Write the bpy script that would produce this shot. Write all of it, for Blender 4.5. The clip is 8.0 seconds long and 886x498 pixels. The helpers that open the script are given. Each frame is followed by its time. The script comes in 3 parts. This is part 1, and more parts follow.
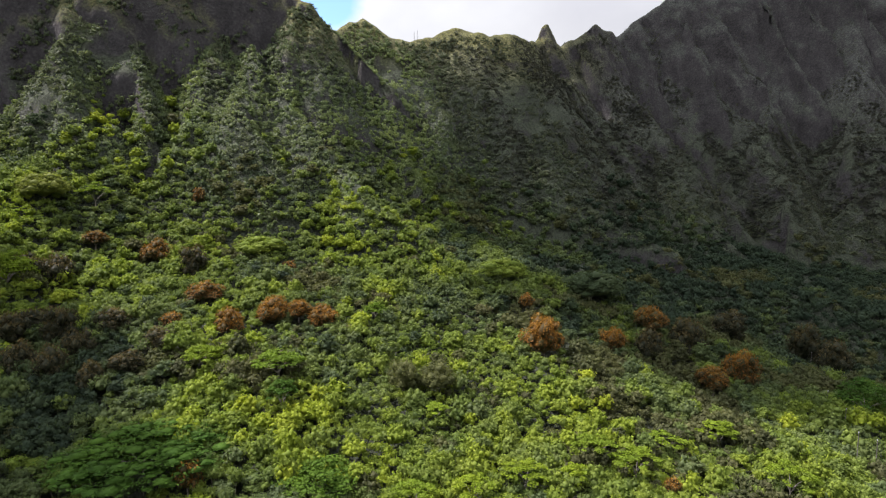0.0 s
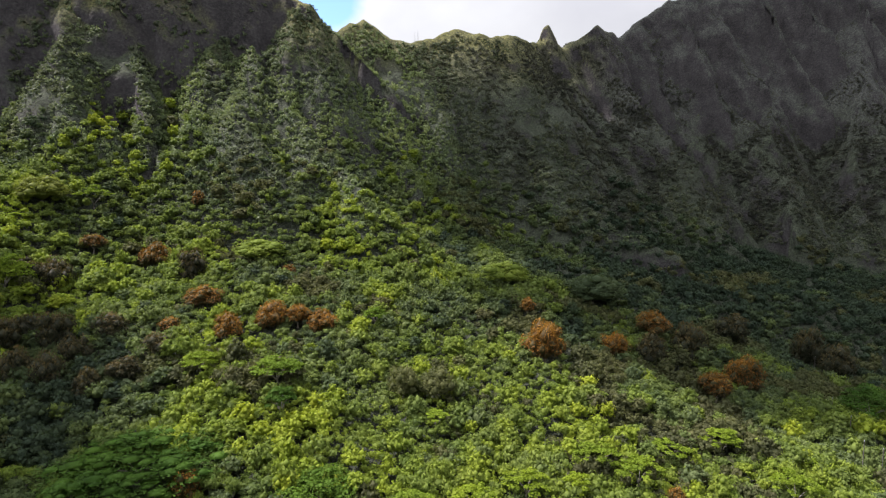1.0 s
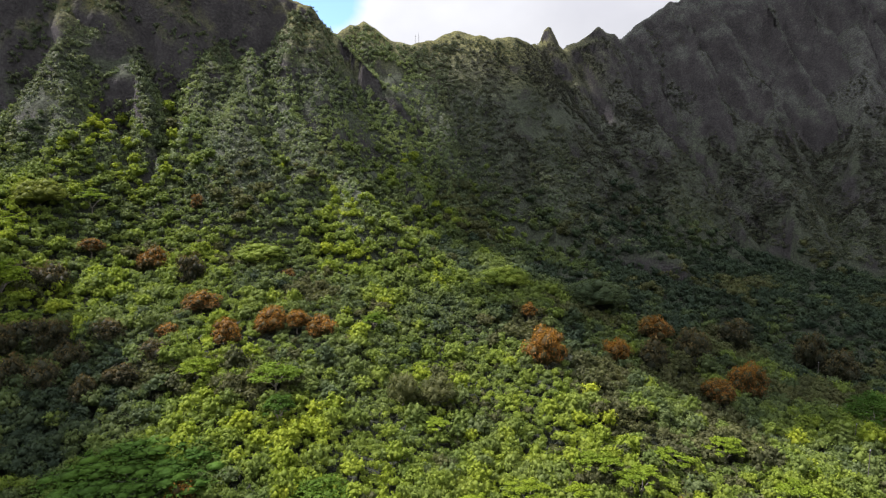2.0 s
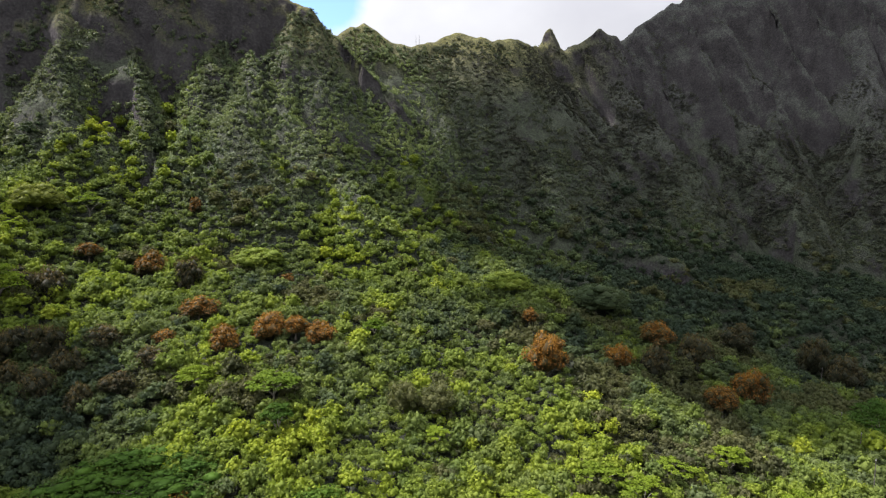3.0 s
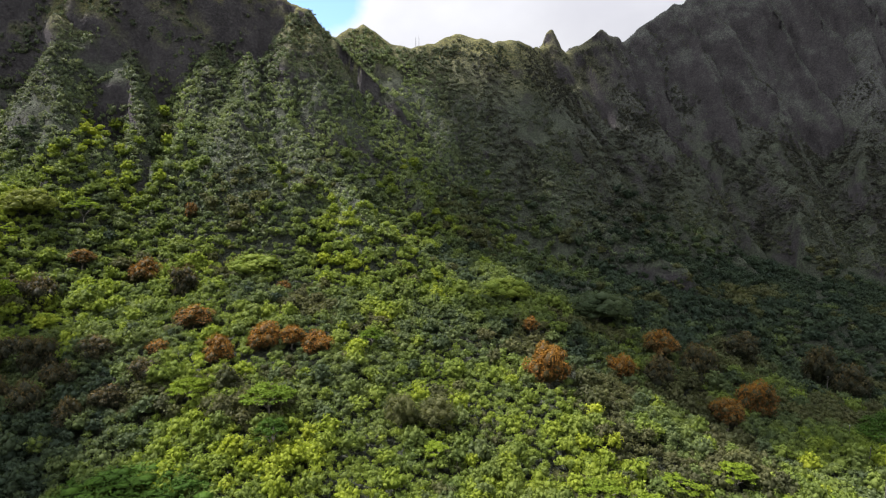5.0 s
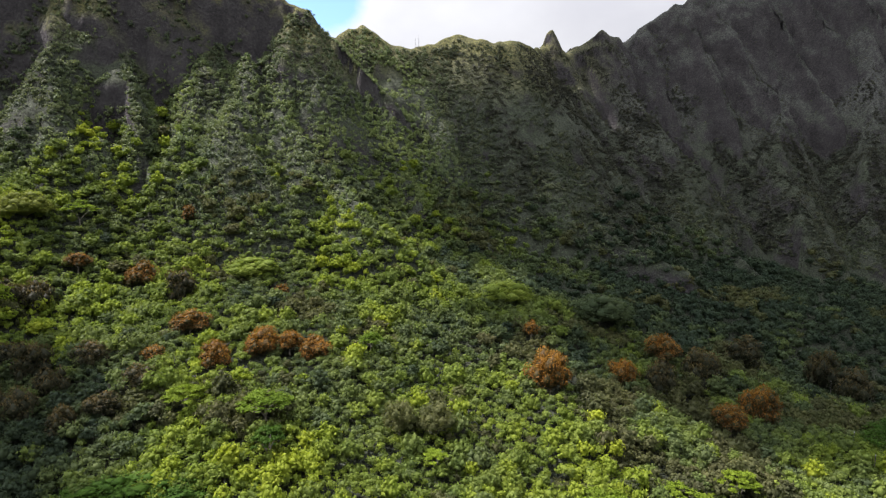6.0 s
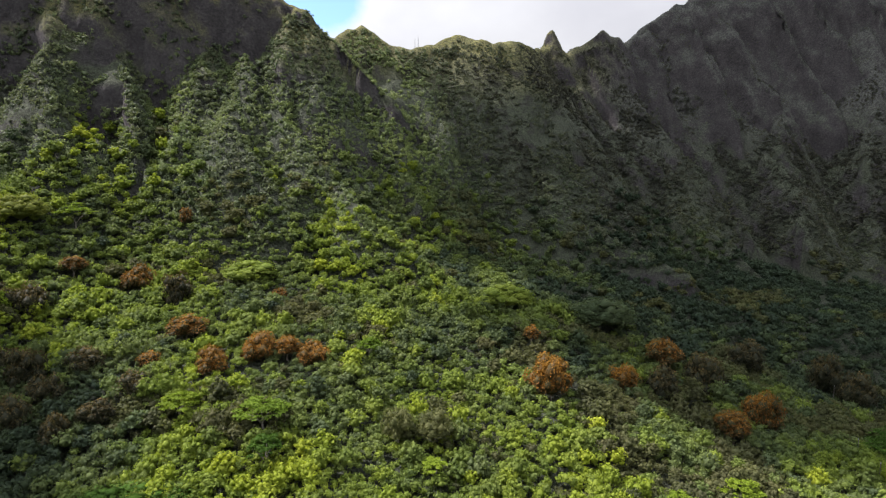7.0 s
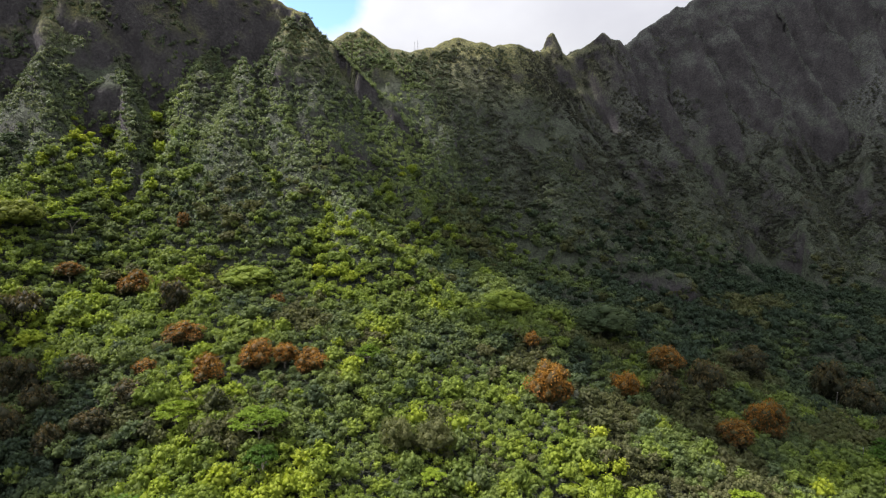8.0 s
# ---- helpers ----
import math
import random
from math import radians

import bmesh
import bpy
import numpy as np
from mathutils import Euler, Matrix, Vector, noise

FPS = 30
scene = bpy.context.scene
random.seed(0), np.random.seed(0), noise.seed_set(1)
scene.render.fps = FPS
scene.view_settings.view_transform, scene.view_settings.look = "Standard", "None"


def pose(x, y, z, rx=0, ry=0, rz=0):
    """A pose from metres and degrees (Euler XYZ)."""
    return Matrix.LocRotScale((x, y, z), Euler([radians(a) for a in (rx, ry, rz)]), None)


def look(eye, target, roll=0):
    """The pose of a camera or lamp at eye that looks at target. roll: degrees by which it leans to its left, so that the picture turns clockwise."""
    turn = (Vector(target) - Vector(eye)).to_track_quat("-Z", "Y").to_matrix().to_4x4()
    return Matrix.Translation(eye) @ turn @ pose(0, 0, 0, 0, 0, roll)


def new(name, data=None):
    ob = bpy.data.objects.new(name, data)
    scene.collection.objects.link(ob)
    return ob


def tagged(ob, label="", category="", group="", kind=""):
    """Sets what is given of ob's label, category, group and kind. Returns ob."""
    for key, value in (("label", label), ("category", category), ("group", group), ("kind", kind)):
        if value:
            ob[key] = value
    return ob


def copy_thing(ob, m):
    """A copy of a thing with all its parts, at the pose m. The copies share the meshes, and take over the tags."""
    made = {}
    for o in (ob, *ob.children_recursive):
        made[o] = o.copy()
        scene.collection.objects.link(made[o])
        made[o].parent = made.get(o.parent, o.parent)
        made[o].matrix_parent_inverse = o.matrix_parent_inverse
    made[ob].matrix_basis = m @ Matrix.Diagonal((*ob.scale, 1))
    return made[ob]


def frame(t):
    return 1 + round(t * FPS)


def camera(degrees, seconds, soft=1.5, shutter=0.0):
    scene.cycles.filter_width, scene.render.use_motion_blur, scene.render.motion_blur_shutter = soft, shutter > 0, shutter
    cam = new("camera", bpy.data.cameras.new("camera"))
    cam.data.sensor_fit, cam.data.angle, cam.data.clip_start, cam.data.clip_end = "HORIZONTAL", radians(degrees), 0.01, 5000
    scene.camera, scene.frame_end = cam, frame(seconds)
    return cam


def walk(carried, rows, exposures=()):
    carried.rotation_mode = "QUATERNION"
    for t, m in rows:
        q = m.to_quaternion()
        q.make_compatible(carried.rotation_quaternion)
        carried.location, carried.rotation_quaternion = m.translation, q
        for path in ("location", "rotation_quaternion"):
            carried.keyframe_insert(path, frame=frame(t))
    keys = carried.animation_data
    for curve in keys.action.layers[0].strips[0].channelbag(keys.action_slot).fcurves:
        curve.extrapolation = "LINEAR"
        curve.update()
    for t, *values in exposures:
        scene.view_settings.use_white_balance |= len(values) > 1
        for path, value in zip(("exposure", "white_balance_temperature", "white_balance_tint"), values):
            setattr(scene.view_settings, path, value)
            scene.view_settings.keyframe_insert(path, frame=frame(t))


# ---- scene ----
cam = camera(77.7, 8.0, soft=1.2)
METRES, EYE, TILT, LEAN, TURN = 22.0, 60.0, -5.0, 0.0, 0.0
ROWS = [
    (0.0, 0.0, 0.0, 0.0, 0.0, 0.0, -0.0),
    (0.5, 0.0021, 0.0419, 0.0379, 0.04, -0.01, -0.02),
    (1.0, 0.0039, 0.086, 0.0788, 0.08, -0.01, -0.04),
    (1.5, 0.0059, 0.1298, 0.1182, 0.12, 0.0, -0.06),
    (3.0, 0.0132, 0.2669, 0.2447, 0.21, 0.07, -0.15),
    (3.5, 0.0166, 0.3127, 0.2826, 0.22, 0.05, -0.17),
    (4.0, 0.0211, 0.3604, 0.3218, 0.24, 0.04, -0.18),
    (4.5, 0.0242, 0.4095, 0.3602, 0.24, 0.01, -0.2),
    (6.0, 0.0356, 0.5629, 0.4694, 0.25, -0.06, -0.22),
    (6.5, 0.0399, 0.6156, 0.5081, 0.25, -0.08, -0.23),
    (7.0, 0.0445, 0.6699, 0.5469, 0.25, -0.12, -0.23),
    (7.5, 0.0482, 0.7244, 0.5851, 0.25, -0.15, -0.24),
    (8.0, 0.0481, 0.7743, 0.6283, 0.22, 0.01, -0.26),
]
walk(cam, [(t, pose(0, 0, EYE, TILT, LEAN, TURN) @ pose(METRES * x, METRES * y, METRES * z, 90 + pitch, roll, yaw)) for t, x, y, z, yaw, pitch, roll in ROWS])

# ---- daylight ----
SUN = Vector((-0.55, 0.1, 0.83)).normalized()      # towards the sun
world = bpy.data.worlds.new("world")
scene.world = world
world.use_nodes = True
wt = world.node_tree
wt.nodes.clear()
sky = wt.nodes.new("ShaderNodeTexSky")
sky.sky_type, sky.sun_disc = "NISHITA", False
sky.sun_elevation = math.asin(SUN.z)
sky.sun_rotation = math.atan2(SUN.x, SUN.y)
sky.altitude, sky.dust_density, sky.ozone_density = 300, 0.2, 4.0
# broken cumulus all round the sky
way = wt.nodes.new("ShaderNodeTexCoord")
puff = wt.nodes.new("ShaderNodeTexNoise")
puff.inputs["Scale"].default_value, puff.inputs["Detail"].default_value, puff.inputs["Roughness"].default_value = 2.6, 7.0, 0.58
shift = wt.nodes.new("ShaderNodeMapping")
shift.inputs["Location"].default_value, shift.inputs["Scale"].default_value = (0.35, 0.0, 0.2), (1.0, 1.0, 1.6)
cover = wt.nodes.new("ShaderNodeMapRange")
cover.inputs["From Min"].default_value, cover.inputs["From Max"].default_value = 0.12, 0.26
# thicker towards the horizon, open overhead
lift = wt.nodes.new("ShaderNodeSeparateXYZ")
thin = wt.nodes.new("ShaderNodeMath")
thin.operation, thin.inputs[1].default_value = "MULTIPLY_ADD", -0.14
# a blue gap in the cloud beyond the western shoulder
gap = wt.nodes.new("ShaderNodeVectorMath")
gap.operation = "DISTANCE"
gap.inputs[1].default_value = Vector((-0.23, 1.03, 0.375)).normalized()
rim = wt.nodes.new("ShaderNodeMath")
rim.operation, rim.inputs[1].default_value = "MULTIPLY_ADD", 0.12
edge = wt.nodes.new("ShaderNodeMapRange")
edge.inputs["From Min"].default_value, edge.inputs["From Max"].default_value = 0.125, 0.15
both = wt.nodes.new("ShaderNodeMath")
both.operation = "MULTIPLY"
cloud = wt.nodes.new("ShaderNodeMix")
cloud.data_type = "RGBA"
shade = wt.nodes.new("ShaderNodeTexNoise")
shade.inputs["Scale"].default_value, shade.inputs["Detail"].default_value = 3.4, 5.0
greys = wt.nodes.new("ShaderNodeValToRGB")
greys.color_ramp.elements[0].position, greys.color_ramp.elements[0].color = 0.3, (0.78, 0.785, 0.86, 1)
greys.color_ramp.elements[1].position, greys.color_ramp.elements[1].color = 0.62, (0.98, 0.985, 1.045, 1)
bright = wt.nodes.new("ShaderNodeVectorMath")
bright.operation = "SCALE"
# cloud is brighter overhead than towards the horizon
zenith = wt.nodes.new("ShaderNodeMath")
zenith.operation, zenith.inputs[1].default_value, zenith.inputs[2].default_value = "MULTIPLY_ADD", 2.3, 0.66
# and glows round the sun
towards = wt.nodes.new("ShaderNodeVectorMath")
towards.operation, towards.inputs[1].default_value = "DOT_PRODUCT", SUN
sunny = wt.nodes.new("ShaderNodeMapRange")
sunny.interpolation_type = "SMOOTHSTEP"
sunny.inputs["From Min"].default_value, sunny.inputs["From Max"].default_value, sunny.inputs["To Max"].default_value = 0.25, 1.0, 2.4
glow_ = wt.nodes.new("ShaderNodeMath")
deep = wt.nodes.new("ShaderNodeVectorMath")
deep.operation, deep.inputs["Scale"].default_value = "SCALE", 0.45
back = wt.nodes.new("ShaderNodeBackground")
back.inputs["Strength"].default_value = 0.25
out = wt.nodes.new("ShaderNodeOutputWorld")
for a, b in ((way.outputs["Generated"], shift.inputs["Vector"]), (shift.outputs["Vector"], puff.inputs["Vector"]), (way.outputs["Generated"], lift.inputs["Vector"]), (lift.outputs["Z"], thin.inputs[0]), (puff.outputs["Fac"], thin.inputs[2]),
             (thin.outputs["Value"], cover.inputs["Value"]),
             (way.outputs["Generated"], gap.inputs[0]), (puff.outputs["Fac"], rim.inputs[0]), (gap.outputs["Value"], rim.inputs[2]),
             (rim.outputs["Value"], edge.inputs["Value"]), (edge.outputs["Result"], both.inputs[0]), (cover.outputs["Result"], both.inputs[1]),
             (both.outputs["Value"], cloud.inputs["Factor"]), (sky.outputs["Color"], deep.inputs[0]), (deep.outputs["Vector"], cloud.inputs["A"]),
             (shift.outputs["Vector"], shade.inputs["Vector"]), (shade.outputs["Fac"], greys.inputs["Fac"]), (greys.outputs["Color"], bright.inputs[0]),
             (lift.outputs["Z"], zenith.inputs[0]), (zenith.outputs["Value"], glow_.inputs[0]), (way.outputs["Generated"], towards.inputs[0]),
             (towards.outputs["Value"], sunny.inputs["Value"]), (sunny.outputs["Result"], glow_.inputs[1]), (glow_.outputs["Value"], bright.inputs["Scale"]),
             (bright.outputs["Vector"], cloud.inputs["B"]), (cloud.outputs["Result"], back.inputs["Color"]), (back.outputs["Background"], out.inputs["Surface"])):
    wt.links.new(a, b)
lamp = bpy.data.lights.new("sun", "SUN")
lamp.energy, lamp.angle, lamp.color = 4.45, radians(0.53), (1.0, 0.905, 0.915)
sun = new("sun", lamp)
sun.matrix_world = look(SUN * 2000, (0, 0, 0))
scene.view_settings.exposure = 1.49

# ---- materials ----
def nodes_of(name):
    m = bpy.data.materials.new(name)
    m.use_nodes = True
    return m, m.node_tree, m.node_tree.nodes["Principled BSDF"]


def ramp_node(t, stops):
    n = t.nodes.new("ShaderNodeValToRGB")
    while len(n.color_ramp.elements) < len(stops):
        n.color_ramp.elements.new(0.5)
    for e, (p, c) in zip(n.color_ramp.elements, stops):
        e.position, e.color = p, (*c, 1)
    return n


def noise_node(t, size, detail=4, rough_=0.6):
    """Noise in world metres with bumps about size across."""
    n, g = t.nodes.new("ShaderNodeTexNoise"), t.nodes.new("ShaderNodeNewGeometry")
    n.inputs["Scale"].default_value, n.inputs["Detail"].default_value, n.inputs["Roughness"].default_value = 1.0 / size, detail, rough_
    t.links.new(g.outputs["Position"], n.inputs["Vector"])
    return n


def mixed(t, a, b, fac, how="MIX"):
    n = t.nodes.new("ShaderNodeMix")
    n.data_type, n.blend_type = "RGBA", how
    for v, s in ((fac, n.inputs["Factor"]), (a, n.inputs["A"]), (b, n.inputs["B"])):
        if isinstance(v, bpy.types.NodeSocket):
            t.links.new(v, s)
        else:
            s.default_value = v if isinstance(v, float) else (*v, 1)
    return n.outputs["Result"]


def leafy(name, stops, own=None, glow=0.42, gloss=0.06):
    """Foliage: a tint for each tree (its 'tint' value, or a chance value of the object), each leaf a little lighter or darker."""
    m, t, p = nodes_of(name)
    r = ramp_node(t, stops)
    if own is None:
        a = t.nodes.new("ShaderNodeAttribute")
        a.attribute_name = "tint"
        t.links.new(a.outputs["Fac"], r.inputs["Fac"])
    else:
        o = t.nodes.new("ShaderNodeObjectInfo")
        t.links.new(o.outputs["Random"], r.inputs["Fac"])
    g = t.nodes.new("ShaderNodeNewGeometry")
    leaf = ramp_node(t, [(0.0, (0.82, 0.84, 0.8)), (0.6, (1.0, 1.0, 0.98)), (1.0, (1.22, 1.18, 1.1))])
    t.links.new(g.outputs["Random Per Island"], leaf.inputs["Fac"])
    colour = mixed(t, r.outputs["Color"], leaf.outputs["Color"], 1.0, "MULTIPLY")
    n = noise_node(t, 14, 3)
    patch = ramp_node(t, [(0.3, (0.75, 0.8, 0.8)), (0.7, (1.2, 1.15, 1.0))])
    t.links.new(n.outputs["Fac"], patch.inputs["Fac"])
    colour = mixed(t, colour, patch.outputs["Color"], 1.0, "MULTIPLY")
    t.links.new(colour, p.inputs["Base Color"])
    p.inputs["Roughness"].default_value = 0.6
    p.inputs["Specular IOR Level"].default_value = gloss
    through_leaf = t.nodes.new("ShaderNodeBsdfTranslucent")
    t.links.new(mixed(t, colour, (1.2, 1.25, 0.7), 1.0, "MULTIPLY"), through_leaf.inputs["Color"])
    mix = t.nodes.new("ShaderNodeMixShader")
    mix.inputs["Fac"].default_value = glow
    t.links.new(p.outputs["BSDF"], mix.inputs[1])
    t.links.new(through_leaf.outputs["BSDF"], mix.inputs[2])
    t.links.new(mix.outputs["Shader"], t.nodes["Material Output"].inputs["Surface"])
    return m


def plain(name, stops, size, roughness=0.9, bump=0.0, detail=6):
    m, t, p = nodes_of(name)
    n = noise_node(t, size, detail)
    r = ramp_node(t, stops)
    t.links.new(n.outputs["Fac"], r.inputs["Fac"])
    t.links.new(r.outputs["Color"], p.inputs["Base Color"])
    p.inputs["Roughness"].default_value = roughness
    if bump:
        b = t.nodes.new("ShaderNodeBump")
        b.inputs["Strength"].default_value, b.inputs["Distance"].default_value = 0.8, bump
        t.links.new(n.outputs["Fac"], b.inputs["Height"])
        t.links.new(b.outputs["Normal"], p.inputs["Normal"])
    return m


def cliff_material():
    """Mossy basalt: dark grey-brown rock where it is steepest, fern, grass and low scrub where it is not, drying to olive on the heights."""
    m, t, p = nodes_of("mossy_basalt")
    fine, small, mid, wide = noise_node(t, 1.5, 7, 0.72), noise_node(t, 4, 8, 0.7), noise_node(t, 8, 5), noise_node(t, 34, 3)
    # rock and moss are pushed to neutral grey, painting in the haze
    rock = ramp_node(t, [(0.3, (0.028, 0.026, 0.0275)), (0.5, (0.05, 0.0465, 0.049)), (0.66, (0.078, 0.073, 0.073)), (0.8, (0.115, 0.108, 0.105))])
    moss = ramp_node(t, [(0.36, (0.034, 0.035, 0.034)), (0.48, (0.06, 0.062, 0.058)), (0.58, (0.085, 0.088, 0.079)), (0.72, (0.125, 0.127, 0.108))])
    straw = ramp_node(t, [(0.36, (0.04, 0.042, 0.022)), (0.5, (0.1, 0.102, 0.042)), (0.68, (0.185, 0.172, 0.062))])
    for r in (rock, moss, straw):
        t.links.new(fine.outputs["Fac"], r.inputs["Fac"])
    g, s, q = t.nodes.new("ShaderNodeNewGeometry"), t.nodes.new("ShaderNodeSeparateXYZ"), t.nodes.new("ShaderNodeSeparateXYZ")
    t.links.new(g.outputs["Normal"], s.inputs["Vector"])
    t.links.new(g.outputs["Position"], q.inputs["Vector"])

    def blend(source, low, high, amount, base):
        """A mask from a value, roughened by noise."""
        k, f = t.nodes.new("ShaderNodeMath"), t.nodes.new("ShaderNodeMapRange")
        k.operation, k.inputs[1].default_value = "MULTIPLY_ADD", amount
        t.links.new(base.outputs["Fac"], k.inputs[0])
        t.links.new(source, k.inputs[2])
        f.inputs["From Min"].default_value, f.inputs["From Max"].default_value = low, high
        t.links.new(k.outputs["Value"], f.inputs["Value"])
        return f.outputs["Result"]

    fern = ramp_node(t, [(0.34, (0.02, 0.023, 0.017)), (0.48, (0.041, 0.048, 0.034)), (0.6, (0.065, 0.076, 0.05)), (0.75, (0.1, 0.114, 0.073))])
    t.links.new(fine.outputs["Fac"], fern.inputs["Fac"])
    dry = blend(q.outputs["Z"], 172, 225, 70, wide)
    # eastwards straw and fern give way to grey: painted haze and shade
    west_share, west = t.nodes.new("ShaderNodeMapRange"), t.nodes.new("ShaderNodeMath")
    west_share.inputs["From Min"].default_value, west_share.inputs["From Max"].default_value = 170, 70
    t.links.new(q.outputs["X"], west_share.inputs["Value"])
    west.operation = "MULTIPLY"
    t.links.new(west_share.outputs["Result"], west.inputs[0])
    t.links.new(dry, west.inputs[1])
    dry = west.outputs["Value"]
    lower = mixed(t, mixed(t, fern.outputs["Color"], moss.outputs["Color"], blend(q.outputs["Z"], 130, 190, 60, wide)),
                  mixed(t, fern.outputs["Color"], moss.outputs["Color"], blend(q.outputs["Z"], 185, 245, 60, wide)), west_share.outputs["Result"])
    green = mixed(t, lower, straw.outputs["Color"], dry)
    colour = mixed(t, rock.outputs["Color"], green, blend(s.outputs["Z"], 0.42, 0.68, 0.4, small))
    patch = ramp_node(t, [(0.35, (0.8, 0.8, 0.8)), (0.7, (1.18, 1.18, 1.15))])
    t.links.new(mid.outputs["Fac"], patch.inputs["Fac"])
    colour = mixed(t, colour, patch.outputs["Color"], 1.0, "MULTIPLY")
    t.links.new(colour, p.inputs["Base Color"])
    p.inputs["Roughness"].default_value = 0.95
    p.inputs["Specular IOR Level"].default_value = 0.15
    b = t.nodes.new("ShaderNodeBump")
    b.inputs["Strength"].default_value, b.inputs["Distance"].default_value = 1.0, 2.0
    t.links.new(fine.outputs["Fac"], b.inputs["Height"])
    t.links.new(b.outputs["Normal"], p.inputs["Normal"])
    return m


CLIFF = cliff_material()
# the lowest stop is darkened to paint woods lying in shade
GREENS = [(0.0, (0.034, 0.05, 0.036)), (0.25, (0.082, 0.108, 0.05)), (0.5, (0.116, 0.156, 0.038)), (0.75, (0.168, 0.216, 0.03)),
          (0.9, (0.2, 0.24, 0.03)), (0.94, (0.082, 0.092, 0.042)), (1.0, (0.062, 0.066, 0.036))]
LEAF = leafy("broad_leaves", GREENS)
BARK = plain("grey_bark", [(0.3, (0.08, 0.07, 0.055)), (0.7, (0.22, 0.2, 0.17))], 0.5, 0.9)
# low stops: dark old leaves, and the shade painted under the lobes
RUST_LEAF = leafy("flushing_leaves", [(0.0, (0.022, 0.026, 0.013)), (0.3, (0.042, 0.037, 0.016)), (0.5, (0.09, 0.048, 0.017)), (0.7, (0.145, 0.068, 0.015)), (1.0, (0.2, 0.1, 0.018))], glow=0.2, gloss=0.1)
# low stops also hold the shade painted into crown undersides
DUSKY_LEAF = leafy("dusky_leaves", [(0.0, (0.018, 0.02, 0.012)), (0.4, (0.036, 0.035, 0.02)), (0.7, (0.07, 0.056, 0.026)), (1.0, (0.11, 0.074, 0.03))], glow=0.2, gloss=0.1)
FEATHER_LEAF = leafy("feathery_leaves", [(0.0, (0.03, 0.06, 0.014)), (0.4, (0.05, 0.1, 0.016)), (0.7, (0.095, 0.145, 0.018)), (1.0, (0.135, 0.185, 0.018))], glow=0.35)
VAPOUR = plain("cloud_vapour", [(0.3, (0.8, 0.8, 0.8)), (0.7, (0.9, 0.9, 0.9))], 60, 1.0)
# grey low stops and bluish greens put haze and shade into the leaves
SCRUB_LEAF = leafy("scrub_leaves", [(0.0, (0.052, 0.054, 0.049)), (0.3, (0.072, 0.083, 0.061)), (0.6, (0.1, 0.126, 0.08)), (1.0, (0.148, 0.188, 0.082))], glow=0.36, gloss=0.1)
# ---- the land: crests, spurs and the wooded apron below them ----
CREST_WEST = [(-430, 290, 205), (-365, 313, 215), (-295, 331, 222), (-245, 344, 220), (-198, 351, 214), (-160, 363, 210), (-116, 384, 207),
              (-94, 381, 194)]
COL_WEST = [(-94, 381, 194), (-86, 380, 186), (-80, 386, 178), (-76, 397, 178)]
CREST_MID = [(-76, 397, 178), (-67, 408, 187), (-58, 413, 192), (-49, 415, 187), (-39, 416, 180), (-23, 422, 179), (-8, 433, 185), (7, 439, 193),
             (27, 437, 189), (35, 439, 187), (56, 449, 192), (71, 465, 190)]
CREST_EAST = [(71, 465, 190), (83, 486, 198), (87, 489, 203), (92, 491, 203), (96, 492, 200), (102, 496, 194), (117, 510, 206), (132, 515, 211), (139, 517, 220),
              (150, 523, 214), (166, 536, 217), (181, 542, 229), (207, 549, 248), (229, 555, 260), (289, 567, 292), (376, 574, 311),
              (435, 563, 301), (496, 521, 273), (560, 445, 230)]
THUMB = [(82.3, 489.0, 202.5), (85.2, 490.0, 209.3), (89.2, 491.0, 211.4), (92.7, 491.5, 209.7), (95.8, 492.0, 204.3)]
